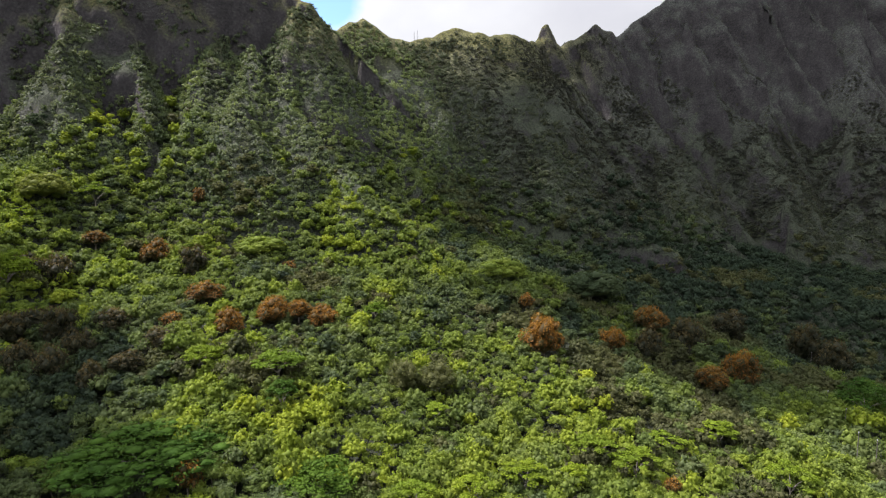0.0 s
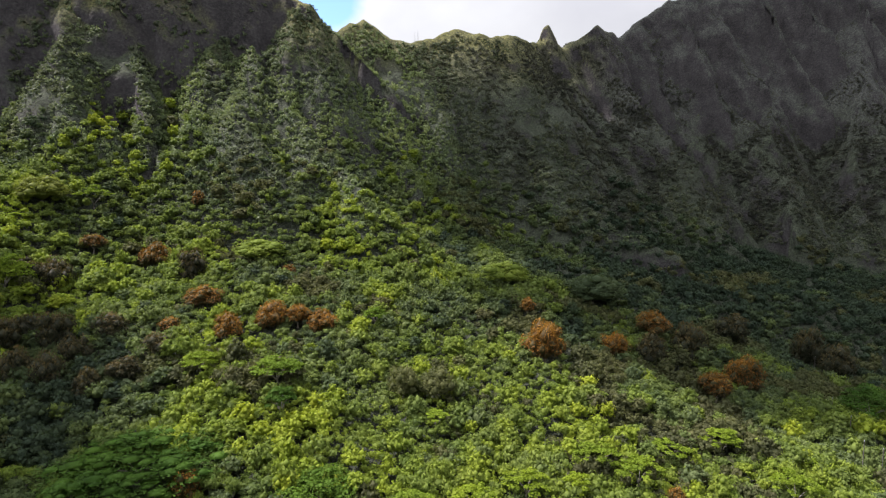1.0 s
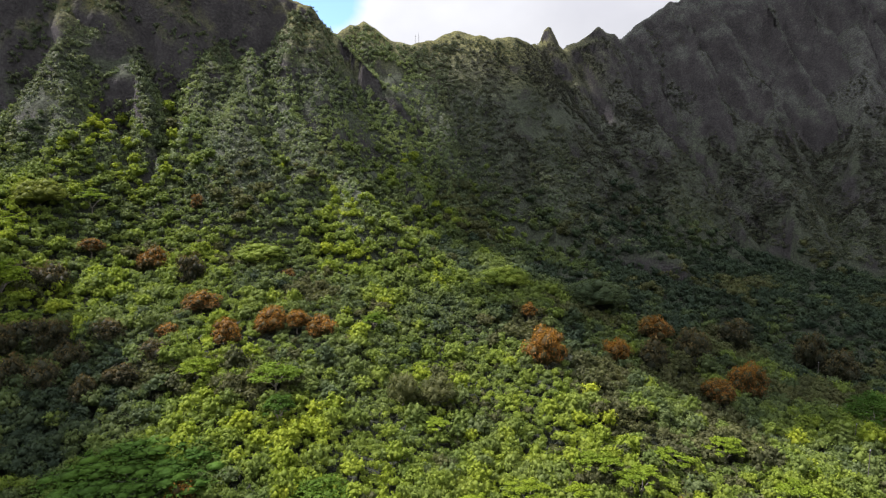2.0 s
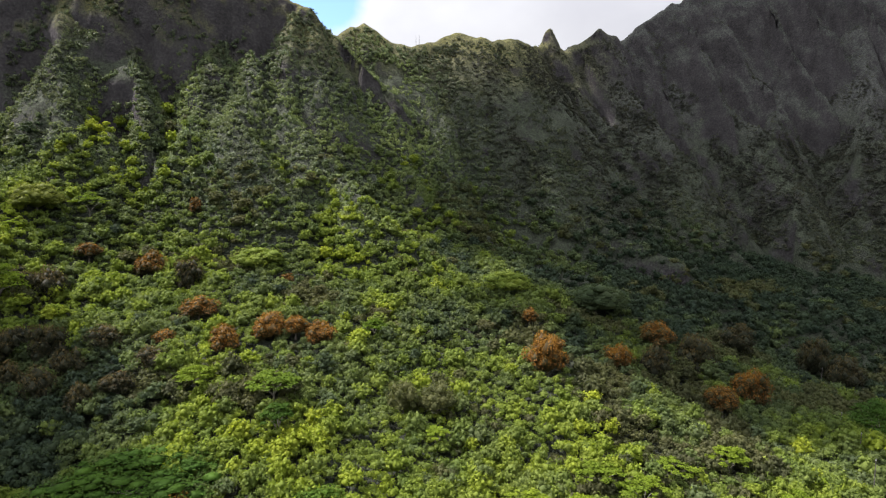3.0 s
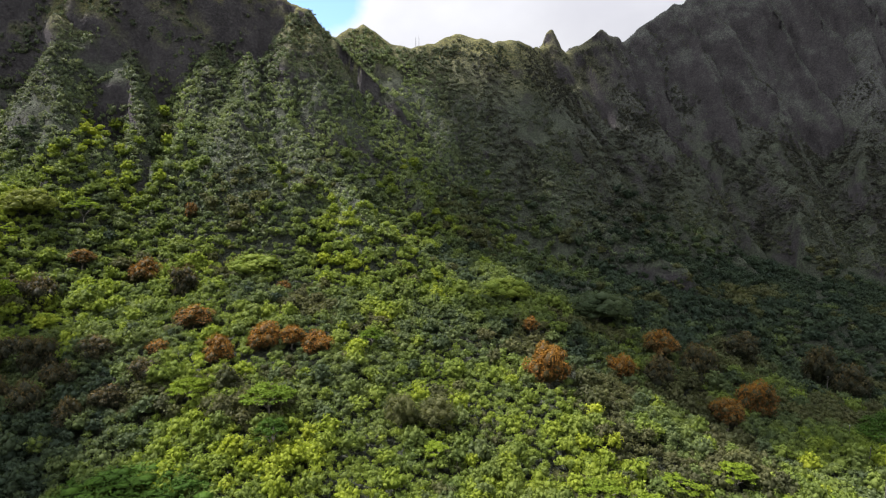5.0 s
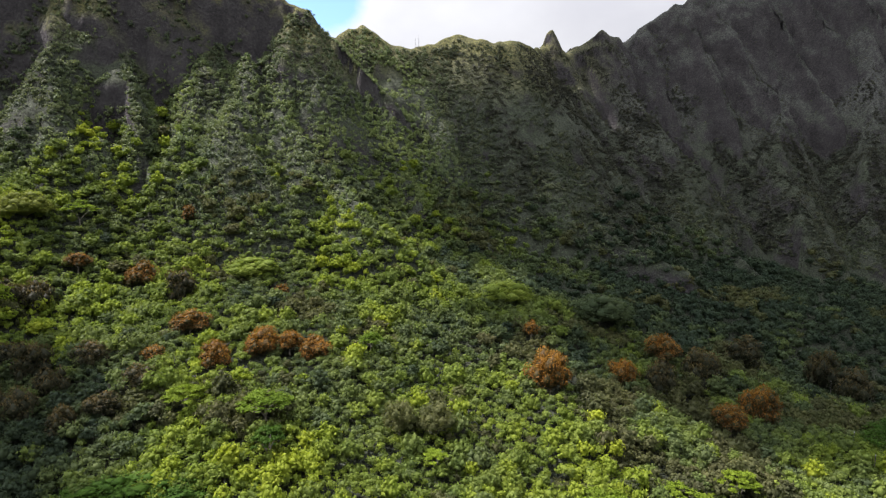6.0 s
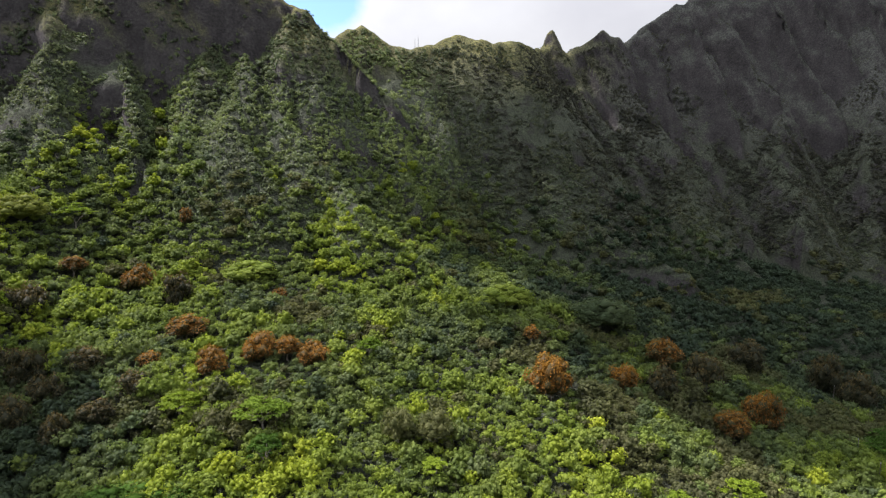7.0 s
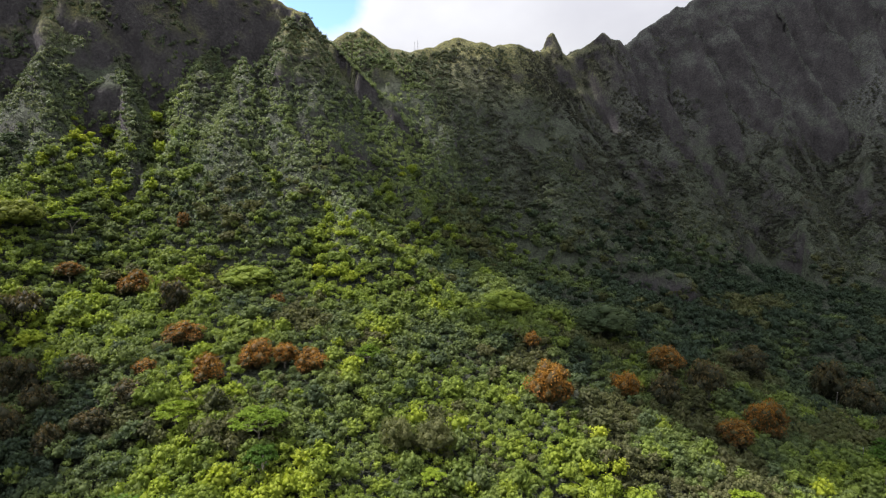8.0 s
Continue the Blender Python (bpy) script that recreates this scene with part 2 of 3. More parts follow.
# crest line going down, fall of the flank to its right hand, fall of the other
SPURS = [
    ([(-216, 339, 192), (-210, 322, 158), (-209, 307, 132), (-214, 295, 109), (-221, 282, 94)], 1.7, 1.4),
    ([(-191, 340, 183), (-184, 336, 174), (-177, 331, 160), (-172, 325, 146)], 2.6, 3.0),
    ([(-155, 352, 207), (-155, 344, 184), (-164, 339, 171)], 2.0, 2.8),
    ([(-154, 344, 162), (-153, 333, 138), (-146, 320, 113), (-137, 307, 93), (-112, 286, 70)], 1.7, 1.4),
    ([(-156, 344, 158), (-138, 344, 151), (-122, 353, 160)], 1.8, 2.4),
    ([(-100, 334, 133), (-93, 346, 136), (-85, 356, 135)], 1.8, 2.6),
    ([(-123, 354, 160), (-112, 344, 148), (-100, 334, 133), (-79, 325, 109), (-59, 313, 83), (-43, 291, 69), (-27, 284, 54), (-11, 281, 41)], 1.3, 2.7),
    ([(-92, 385, 169), (-83, 370, 136), (-58, 349, 106), (-32, 335, 82), (-9, 323, 57), (5, 309, 44)], 1.3, 2.4),
    ([(-67, 408, 184), (-58, 388, 150), (-48, 368, 118)], 1.2, 1.6),
    ([(-39, 415, 180), (-25, 388, 136), (-31, 362, 102)], 1.2, 1.2),
    ([(7, 439, 193), (-6, 416, 166), (2, 388, 132), (5, 354, 91), (11, 350, 72), (22, 320, 49)], 1.35, 2.4),
    ([(34, 438, 183), (49, 426, 164), (64, 414, 148), (65, 399, 124), (64, 383, 100), (65, 368, 83), (88, 360, 60), (110, 339, 45), (140, 330, 31)], 2.8, 1.35),
    ([(56, 449, 193), (67, 429, 150), (68, 406, 116)], 1.5, 2.0),
    ([(89, 491, 210), (92, 472, 181), (111, 455, 151), (133, 447, 139), (140, 436, 112), (147, 428, 91), (187, 421, 57), (199, 410, 44), (212, 376, 20)], 2.8, 1.35),
    ([(191, 540, 236), (218, 526, 202), (240, 514, 176), (256, 501, 158), (268, 486, 135), (270, 465, 107), (265, 439, 79), (271, 426, 40)], 2.8, 1.5),
    ([(139, 516, 216), (142, 502, 188), (167, 480, 149), (189, 462, 116), (209, 440, 79)], 2.2, 1.4),
    ([(363, 540, 223), (334, 520, 183), (302, 498, 137), (288, 485, 114)], 2.2, 1.8),
    ([(311, 567, 286), (327, 541, 219), (310, 518, 167), (276, 483, 131)], 2.2, 2.2),
    ([(386, 562, 290), (368, 514, 201), (355, 478, 135), (324, 443, 72)], 1.9, 1.9),
]


# bitten out of the spurs by falls and slips: x, y, half width, half depth, how deep
HOLLOWS = [(-185, 314, 12, 12, 30), (-38, 392, 9, 8, 12), (-236, 318, 14, 12, 14)]


# fresh slips of bare rock, where nothing grows: place and radius
SLIPS = [(-171, 342, 153, 11), (-139, 363, 177, 14), (-150, 359, 180, 10), (-192, 333, 144, 13), (-182, 324, 128, 11), (-185, 342, 161, 9), (51, 406, 135, 14), (59, 392, 112, 12), (87, 412, 124, 16), (114, 439, 117, 14), (-38, 391, 151, 9), (227, 506, 130, 16), (252, 495, 124, 14), (339, 528, 179, 20)]
# watercourses cut between the spurs, going down: bed and the rise of their banks
GULLIES = [
    ([(-173, 348, 161), (-172, 349, 140), (-163, 335, 117), (-152, 314, 96), (-149, 299, 83)], 1.9),
    ([(-130, 343, 135), (-112, 327, 116), (-97, 319, 98), (-88, 308, 80), (-79, 296, 68)], 1.5),
    ([(-79, 352, 122), (-63, 346, 96), (-47, 342, 77), (-29, 332, 60), (-9, 320, 44)], 2.6),
    ([(-66, 379, 150), (-52, 381, 127), (-32, 370, 98), (-15, 350, 72), (1, 331, 54)], 1.5),
    ([(-19, 418, 163), (-17, 404, 133), (-15, 371, 102)], 1.4),
    ([(24, 426, 153), (26, 416, 126), (23, 406, 101), (26, 389, 77), (41, 363, 54)], 1.8),
    ([(77, 448, 149), (85, 436, 117), (89, 409, 90), (121, 426, 67), (154, 411, 43)], 1.9),
    ([(138, 485, 146), (161, 471, 112), (174, 455, 88), (208, 439, 57), (241, 439, 26)], 1.8),
    ([(199, 512, 151), (233, 495, 114), (252, 473, 75), (253, 432, 40)], 1.8),
    ([(331, 513, 151), (329, 499, 115), (321, 476, 75), (312, 447, 39)], 1.8),
    ([(-192, 306, 116), (-186, 303, 102), (-179, 289, 89)], 1.6),
]


def lattice(ix, iy, seed):
    """A random number from 0 to 1 for each whole-numbered corner."""
    h = (ix * 374761393 + iy * 668265263 + seed * 974634781) & 0x7FFFFFFF
    h = ((h ^ (h >> 13)) * 1274126177) & 0x7FFFFFFF
    return ((h ^ (h >> 16)) & 0xFFFF) / 65535.0


def wavy(x, y, size, seed=0):
    """Smooth value noise from -1 to 1 with bumps about size metres across."""
    u, v = np.asarray(x, float) / size, np.asarray(y, float) / size
    iu, iv = np.floor(u).astype(np.int64), np.floor(v).astype(np.int64)
    fu, fv = u - iu, v - iv
    fu, fv = fu * fu * (3 - 2 * fu), fv * fv * (3 - 2 * fv)
    a = lattice(iu, iv, seed) * (1 - fu) + lattice(iu + 1, iv, seed) * fu
    b = lattice(iu, iv + 1, seed) * (1 - fu) + lattice(iu + 1, iv + 1, seed) * fu
    return 2 * (a * (1 - fv) + b * fv) - 1


def rough(x, y, size, octaves=4, seed=0):
    return sum(wavy(x, y, size / 2 ** k, seed + k) / 2 ** k for k in range(octaves))


def crest_height(x, y, line, fall, back=None, soft_top=2.5):
    """The height of a ridge with straight flanks along a line of crest points; back: the fall of its far side."""
    best = np.full(np.shape(x), -1e3)
    for (x0, y0, z0), (x1, y1, z1) in zip(line, line[1:]):
        dx, dy = x1 - x0, y1 - y0
        s = np.clip(((x - x0) * dx + (y - y0) * dy) / (dx * dx + dy * dy), 0, 1)
        away = np.sqrt((x - x0 - s * dx) ** 2 + (y - y0 - s * dy) ** 2 + soft_top ** 2) - soft_top
        k = fall
        if back is not None:
            k = np.where((x - x0) * dy - (y - y0) * dx < 0, back, fall)
        best = np.maximum(best, z0 + s * (z1 - z0) - k * away)
    return best


def apron(x, y):
    """The wooded slope at the foot of the cliffs, level far from them."""
    u, v = np.clip(x, -270, 330), np.clip(y, 0, 420)
    z = -46.0 - 0.0258 * u + 0.1839 * v + 0.000147 * u * u + 0.000269 * v * v - 0.000585 * u * v
    for gx, gy, wide, rise in ((-135, 225, 45, -7.6), (40, 245, 45, 6.8), (185, 265, 50, -14.7), (-190, 250, 30, 12.9), (-90, 145, 40, -2.7)):
        z = z + rise * np.exp(-((x - gx) ** 2 + (y - gy) ** 2) / wide ** 2)
    far = np.clip((y - 560) / 500, 0, 1) + np.clip((np.abs(x) - 450) / 700, 0, 1)
    return z * np.clip(1 - far, 0, 1) - 40 * np.clip(far, 0, 1)


def land(x, y):
    """The height of the ground."""
    x, y = np.asarray(x, float), np.asarray(y, float)
    wx = x + 5 * rough(x, y, 34, 3, 11)
    wy = y + 5 * rough(x, y, 34, 3, 23)
    base = apron(x, y) + 2.3 * rough(x, y, 45, 3, 5)
    layers = [base / 5.0]
    jx, jy = x + 1.5 * rough(x, y, 9, 2, 3), y + 1.5 * rough(x, y, 9, 2, 4)
    # slanting ribs stand out of the eastern wall below its crest
    phase = (wx + 0.8 * wy) / 42
    rib = 1 - 2 * (2 * np.abs(phase - np.floor(phase) - 0.5)) ** 0.7 + 0.4 * rough(x, y, 16, 2, 83)
    fold = (wx + 0.6 * wy + 4 * rough(x, y, 20, 2, 87)) / 15
    spine = 1 - 4 * np.abs(fold - np.floor(fold) - 0.5)
    below = np.clip(-crest_height(x, y, [(a, b, 0) for a, b, c in CREST_EAST], 1.0) / 22 - 0.15, 0, 1)
    hard = np.max([crest_height(jx, jy, CREST_WEST, 4.6, 1.1), crest_height(jx, jy, COL_WEST, 1.8, 1.1), crest_height(jx, jy, CREST_MID, 1.5, 1.1),
                   crest_height(jx, jy + (7.0 * rib + 1.6 * spine) * below, CREST_EAST, 2.6, 1.1), crest_height(x, y, THUMB, 5.0)], axis=0) + 0.9 * rough(x, y, 7, 2, 53)
    for line, fall, other in SPURS:
        layers.append((crest_height(0.35 * wx + 0.65 * x, 0.35 * wy + 0.65 * y, line, fall, other, 1.0) - 1.5) / 5.0)
    top = np.max(layers, axis=0)
    z = 5.0 * (top + 0.25 * np.log(sum(np.exp((l - top) / 0.25) for l in layers)))
    for hx, hy, wide, deep_, bite in HOLLOWS:
        z = np.maximum(z - bite * np.exp(-(((wx - hx) / wide) ** 2 + ((wy - hy) / deep_) ** 2) ** 2), np.minimum(z, base))
    for bed, bank in GULLIES:
        z = np.minimum(z, -crest_height(0.5 * wx + 0.5 * x, 0.5 * wy + 0.5 * y, [(a, b, -c) for a, b, c in bed], bank, None, 2.0))
    z = np.maximum(z, base - 14)
    steep = np.clip((np.maximum(z, hard) - base) / 60, 0, 1)
    flute = 1 - 2 * np.abs(wavy(wx, wy * 0.3, 14, 31))
    crag = steep * ((1.2 + 2.2 * steep ** 3) * flute + 1.3 * rough(wx, wy, 12, 3, 41) + 0.8 * rough(x, y, 4.5, 2, 47))
    # the crest keeps its outline, the face below it is fluted
    return np.maximum(z + crag - 1.0 * steep, hard + crag * np.clip((top * 5.0 - hard + 26) / 30, -1, 0.15))


def spread(inner0, inner1, step, reach):
    """Grid lines: even between inner0 and inner1, wider and wider out to reach on both sides."""
    mid = list(np.arange(inner0, inner1 + step, step))
    low, high, d = [inner0], [mid[-1]], step
    while low[-1] > -reach or high[-1] < reach:
        d *= 1.35
        low.append(low[-1] - d)
        high.append(high[-1] + d)
    return np.array(low[:0:-1] + mid + high[1:])


def craggy(gx, gy, gz):
    """Pushes the steep faces in and out along their normals: ribs, ledges and cracks. Returns points."""
    fx = np.gradient(gz, axis=1) / np.gradient(gx, axis=1)
    fy = np.gradient(gz, axis=0) / np.gradient(gy, axis=0)
    length = np.sqrt(1 + fx * fx + fy * fy)
    nx, ny, nz = -fx / length, -fy / length, 1 / length
    bare = np.clip((np.hypot(fx, fy) - 1.0) / 1.4, 0, 1)
    front = rough(gx + 0.25 * gz, 0.45 * gz, 12, 5, 131) + 0.35 * rough(0.4 * gx, gz, 5, 3, 137)
    flank = rough(gy + 0.25 * gz, 0.45 * gz, 12, 5, 139) + 0.35 * rough(0.4 * gy, gz, 5, 3, 149)
    w = nx * nx / (nx * nx + ny * ny + 1e-6)
    push = 2.8 * bare * (front * (1 - w) + flank * w)
    return np.stack([gx + nx * push, gy + ny * push, gz + nz * push], -1).reshape(-1, 3)


def sheet(name, xs, ys, height, material):
    gx, gy = np.meshgrid(xs, ys)
    nx, ny = len(xs), len(ys)
    co = craggy(gx, gy, height(gx, gy))
    i = (np.arange(ny - 1)[:, None] * nx + np.arange(nx - 1)[None]).ravel()
    quads = np.stack([i, i + 1, i + nx + 1, i + nx], -1)
    me = mesh_of(name, co, quads, material)
    return new(name, me)


def mesh_of(name, co, faces, material, tint=None):
    """A mesh from arrays: all faces have the same number of corners."""
    me = bpy.data.meshes.new(name)
    k = faces.shape[1]
    me.vertices.add(len(co))
    me.vertices.foreach_set("co", np.ascontiguousarray(co, np.float32).ravel())
    me.loops.add(faces.size)
    me.loops.foreach_set("vertex_index", np.ascontiguousarray(faces, np.int32).ravel())
    me.polygons.add(len(faces))
    me.polygons.foreach_set("loop_start", np.arange(0, faces.size, k, dtype=np.int32))
    if tint is not None:
        me.attributes.new("tint", "FLOAT", "POINT").data.foreach_set("value", np.ascontiguousarray(tint, np.float32))
    me.materials.append(material)
    me.update(calc_edges=True)
    return me


ROWS_Y = spread(100, 600, 2.5, 3800)
ROWS_Y = np.concatenate([ROWS_Y[ROWS_Y < 300], np.arange(300, 580, 1.2), ROWS_Y[ROWS_Y > 580]])
ground = sheet("ground", spread(-330, 470, 1.85, 3800), ROWS_Y, land, CLIFF)
for face in ground.data.polygons:
    face.use_smooth = True
tagged(ground, "steep fluted mountain wall of mossy grey basalt over a wooded slope", "mountain", kind="structure")

# ---- the forest ----
rng = np.random.default_rng(7)


def lumpy_ball(rings, sides, squash, seed):
    """A closed, uneven ball of unit radius: points and triangles."""
    r = np.random.default_rng(seed)
    pts = [(0, 0, -squash)]
    for i in range(1, rings):
        a = math.pi * i / rings
        for j in range(sides):
            b = 2 * math.pi * (j + 0.5 * (i % 2)) / sides
            q = 1 + r.uniform(-0.2, 0.2)
            pts.append((q * math.sin(a) * math.cos(b), q * math.sin(a) * math.sin(b), -q * squash * math.cos(a)))
    pts.append((0, 0, squash))
    tri, last = [], len(pts) - 1
    for j in range(sides):
        n = (j + 1) % sides
        tri.append((0, 1 + n, 1 + j))
        for i in range(rings - 2):
            a, b = 1 + i * sides, 1 + (i + 1) * sides
            tri += [(a + j, a + n, b + n), (a + j, b + n, b + j)]
        tri.append((1 + (rings - 2) * sides + j, 1 + (rings - 2) * sides + n, last))
    return np.array(pts), np.array(tri)


def crown_shape(leaves, leaf, seed, lobes=6, flat=0.85, tiers=None, core=0.74, low=-0.3, inner=5, middle=0.74, local=False, dome=False):
    """A unit crown: lumps of shaded inner foliage, and small bent leaf sprays all over them. Points and triangles.
    tiers: instead of round lobes, this many flat plates of foliage on a shallow dome.
    dome: the lobes lie all over the upper side, as on a billowing old tree.
    local: also gives how far each point lies on the top (1) or the underside (-1) of its lobe."""
    r = np.random.default_rng(seed)
    if tiers is None:
        cent = [(0.0, 0.0, 0.0, middle, flat)]
        for i in range(lobes if dome else 0):
            h, a = 1 - 1.3 * (i + 0.5) / lobes, i * 2.39996 + r.uniform(-0.3, 0.3)
            d = 0.68 * math.sqrt(1 - h * h) * r.uniform(0.9, 1.1)
            cent.append((d * math.cos(a), d * math.sin(a), (0.68 * h + r.uniform(-0.12, 0.12)) * flat, r.uniform(0.18, 0.42), flat))
        for i in range(0 if dome else lobes):
            a, d = 2 * math.pi * (i + r.uniform(0, 0.7)) / lobes, r.uniform(0.35, 0.66)
            cent.append((d * math.cos(a), d * math.sin(a), r.uniform(-0.3, 0.5) * flat, r.uniform(0.28, 0.48), flat))
    else:
        cent = []
        for i in range(tiers):
            d = math.sqrt((i + 0.5) / tiers) * 0.88
            a = i * 2.39996 + r.uniform(-0.3, 0.3)
            cent.append((d * math.cos(a), d * math.sin(a), 0.85 * (1 - d * d) + r.uniform(-0.34, 0.14), r.uniform(0.08, 0.26), r.uniform(0.35, 0.8)))
    cent = np.array(cent)
    P, T, n = [], [], 0
    for i, (x, y, z, q, f) in enumerate(cent):
        p, t = lumpy_ball(3, inner + 1, 1.0, seed * 31 + i) if i == 0 and tiers is None else lumpy_ball(2, inner, 1.0, seed * 31 + i)
        P.append(p * (q * core, q * core, q * core * f) + (x, y, z))
        T.append(t + n)
        n += len(p)
    which = r.choice(len(cent), leaves, p=cent[:, 3] ** 2 / (cent[:, 3] ** 2).sum())
    d = r.normal(size=(leaves, 3))
    d[:, 2] = np.abs(d[:, 2]) * 1.15 + low
    d /= np.linalg.norm(d, axis=1)[:, None]
    c = cent[which]
    f = np.stack([np.ones(leaves), np.ones(leaves), c[:, 4]], 1)
    pos = c[:, :3] + d * c[:, 3:4] * r.uniform(0.8, 1.12, (leaves, 1)) * f
    up = d + r.normal(scale=0.75, size=d.shape) + (0, 0, 0.12)
    up /= np.linalg.norm(up, axis=1)[:, None]
    u = np.cross(up, r.normal(size=d.shape))
    u /= np.linalg.norm(u, axis=1)[:, None]
    v = np.cross(up, u)
    s = leaf * r.uniform(0.6, 1.5, (leaves, 1))
    w = s * r.uniform(0.6, 0.95, (leaves, 1))
    tri = np.stack([pos - u * s * 0.7 - v * w * 0.6, pos + u * s, pos - u * s * 0.3 + v * w], 1).reshape(-1, 3)
    P.append(tri)
    T.append(np.arange(leaves * 3).reshape(-1, 3) + n)
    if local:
        # inner lumps count as underside, so they get painted dark as shaded depths
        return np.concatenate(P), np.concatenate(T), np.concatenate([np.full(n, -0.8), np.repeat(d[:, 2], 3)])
    return np.concatenate(P), np.concatenate(T)


def planted(name, shapes, x, y, z, radius, tall, tint, material, label):
    """Many crowns of alike plants in one mesh."""
    P, T, C, n = [], [], [], 0
    pick = rng.integers(0, len(shapes), len(x))
    for k, (p, t) in enumerate(shapes):
        w = np.where(pick == k)[0]
        a = rng.uniform(0, 2 * math.pi, len(w))
        ca, sa = np.cos(a)[:, None], np.sin(a)[:, None]
        px = (p[:, 0] * ca - p[:, 1] * sa) * radius[w, None] + x[w, None]
        py = (p[:, 0] * sa + p[:, 1] * ca) * radius[w, None] + y[w, None]
        pz = p[:, 2] * tall[w, None] + z[w, None]
        P.append(np.stack([px, py, pz], -1).reshape(-1, 3))
        T.append((t[None] + (np.arange(len(w)) * len(p))[:, None, None] + n).reshape(-1, 3))
        C.append(np.repeat(tint[w], len(p)))
        n += len(w) * len(p)
    ob = new(name, mesh_of(name, np.concatenate(P), np.concatenate(T), material, np.concatenate(C)))
    return tagged(ob, label, "forest", kind="stuff")


def scattered(x0, x1, y0, y1, gap, shake=0.45):
    """Places on a shaken grid."""
    gx, gy = np.meshgrid(np.arange(x0, x1, gap), np.arange(y0, y1, gap))
    gx = gx + 0.5 * gap * (np.arange(gx.shape[0]) % 2)[:, None]
    return (gx + rng.uniform(-shake, shake, gx.shape) * gap).ravel(), (gy + rng.uniform(-shake, shake, gy.shape) * gap).ravel()


def steepness(x, y):
    return np.hypot(land(x + 2, y) - land(x - 2, y), land(x, y + 2) - land(x, y - 2)) / 4


def in_sight(x, y, margin=18):
    """Whether a place lies in the fan that the walk looks over."""
    return np.abs(x) < 0.84 * (y + 5) + margin


# single trees that stand out of the canopy: x, y, crown's middle, its radius and half its height
RUST = [(38, 203, 9.4, 7.7, 8.0), (69, 220, 2.6, 6.0, 6.0), (91, 238, 8.2, 6.7, 5.0), (100, 198, -5.5, 5.8, 4.4), (115, 208, -5.2, 6.8, 7.7),
        (-46, 207, 16.1, 5.9, 4.3), (-55, 207, 18.8, 4.7, 3.8), (-64, 205, 18.5, 6.1, 5.1), (-77, 195, 16.6, 5.3, 4.5), (-93, 212, 24.6, 6.8, 3.9),
        (-127, 243, 37.4, 6.0, 5.4), (-152, 240, 43.7, 5.0, 3.0), (-12, 285, 33.5, 4.8, 4.1), (-70, 248, 30.0, 3.3, 2.8), (36, 235, 17.0, 3.1, 3.1),
        (-97, 193, 17.6, 3.3, 2.7), (-62, 128, -6.5, 3.5, 3.5), (62, 142, -16.4, 2.2, 2.0), (-121, 275, 62.3, 3.1, 4.1)]
DUSKY = [(-127, 161, 12.2, 5.1, 5.8), (-118, 161, 11.2, 5.1, 5.4), (-117, 173, 14.1, 5.0, 5.4), (-140, 183, 19.2, 5.7, 5.7), (-105, 159, 7.8, 4.2, 5.0),
         (-162, 213, 34.9, 6.1, 5.6), (-153, 217, 32.8, 6.2, 6.3), (-107, 234, 33.5, 6.0, 7.3), (-115, 189, 18.5, 5.9, 4.4), (-94, 179, 13.7, 5.6, 4.0), (-98, 167, 10.4, 4.8, 3.5),
         (-127, 179, 19.0, 5.7, 6.6), (-140, 174, 18.9, 4.5, 5.0), (83, 219, 1.8, 6.2, 6.6), (103, 228, 1.4, 7.7, 8.9), (139, 263, 0.0, 7.6, 6.9),
         (179, 267, -9.7, 7.0, 9.8), (186, 257, -14.0, 8.1, 8.1), (-13, 176, 3.5, 5.1, 5.1), (-2, 179, 2.3, 6.4, 4.6)]
UMBRELLA = [(-77, 136, -2.1, 22.5, 8.0), (-32, 134, -8.8, 11.5, 6.0), (-53, 173, 10.2, 8.7, 4.6), (-48, 160, 5.0, 5.1, 4.6),
            (151, 191, -7.5, 11.1, 8.6), (-78, 174, 11.8, 5.9, 3.7), (-163, 204, 37.6, 10.5, 9.1),
            (-27, 215, 18.4, 5.6, 3.9)]
DOME = [(29, 264, 27.5, 13.9, 6.8), (71, 260, 21.0, 15.5, 9.1), (-86, 258, 39.3, 14.0, 6.7), (-179, 248, 67.5, 11.0, 8.0)]
LIME = [(54, 148, -10.6, 7.9, 4.0), (43, 153, -8.5, 7.3, 3.7), (22, 141, -10.5, 6.8, 3.8), (35, 140, -11.1, 4.5, 4.1), (95, 144, -13.3, 6.9, 5.4),
        (107, 158, -13.9, 3.3, 2.5), (-7, 130, -10.6, 6.3, 3.5), (-2, 164, -2.7, 4.4, 2.1), (8, 134, -11.0, 5.8, 3.9), (66, 160, -10.1, 6.8, 3.4),
        (85, 164, -9.4, 6.1, 3.9), (-163, 259, 66.2, 8.6, 5.6), (-182, 235, 55.6, 7.2, 5.6)]


def clear_of_singles(x, y, share=0.62):
    ok = np.ones(len(x), bool)
    for sx, sy, _, sr, _ in RUST + DOME:
        ok &= np.hypot(x - sx, y - sy) > (share if sr < 10 else 0.4) * sr
    for sx, sy, _, sr, _ in RUST:          # the undergrowth before them is low
        ok &= np.hypot(x - sx, y - sy + 0.5 * sr) > 0.6 * sr
    for sx, sy, _, sr, _ in DUSKY + LIME + UMBRELLA:
        ok &= np.hypot(x - sx, y - sy) > 0.3 * sr
    return ok


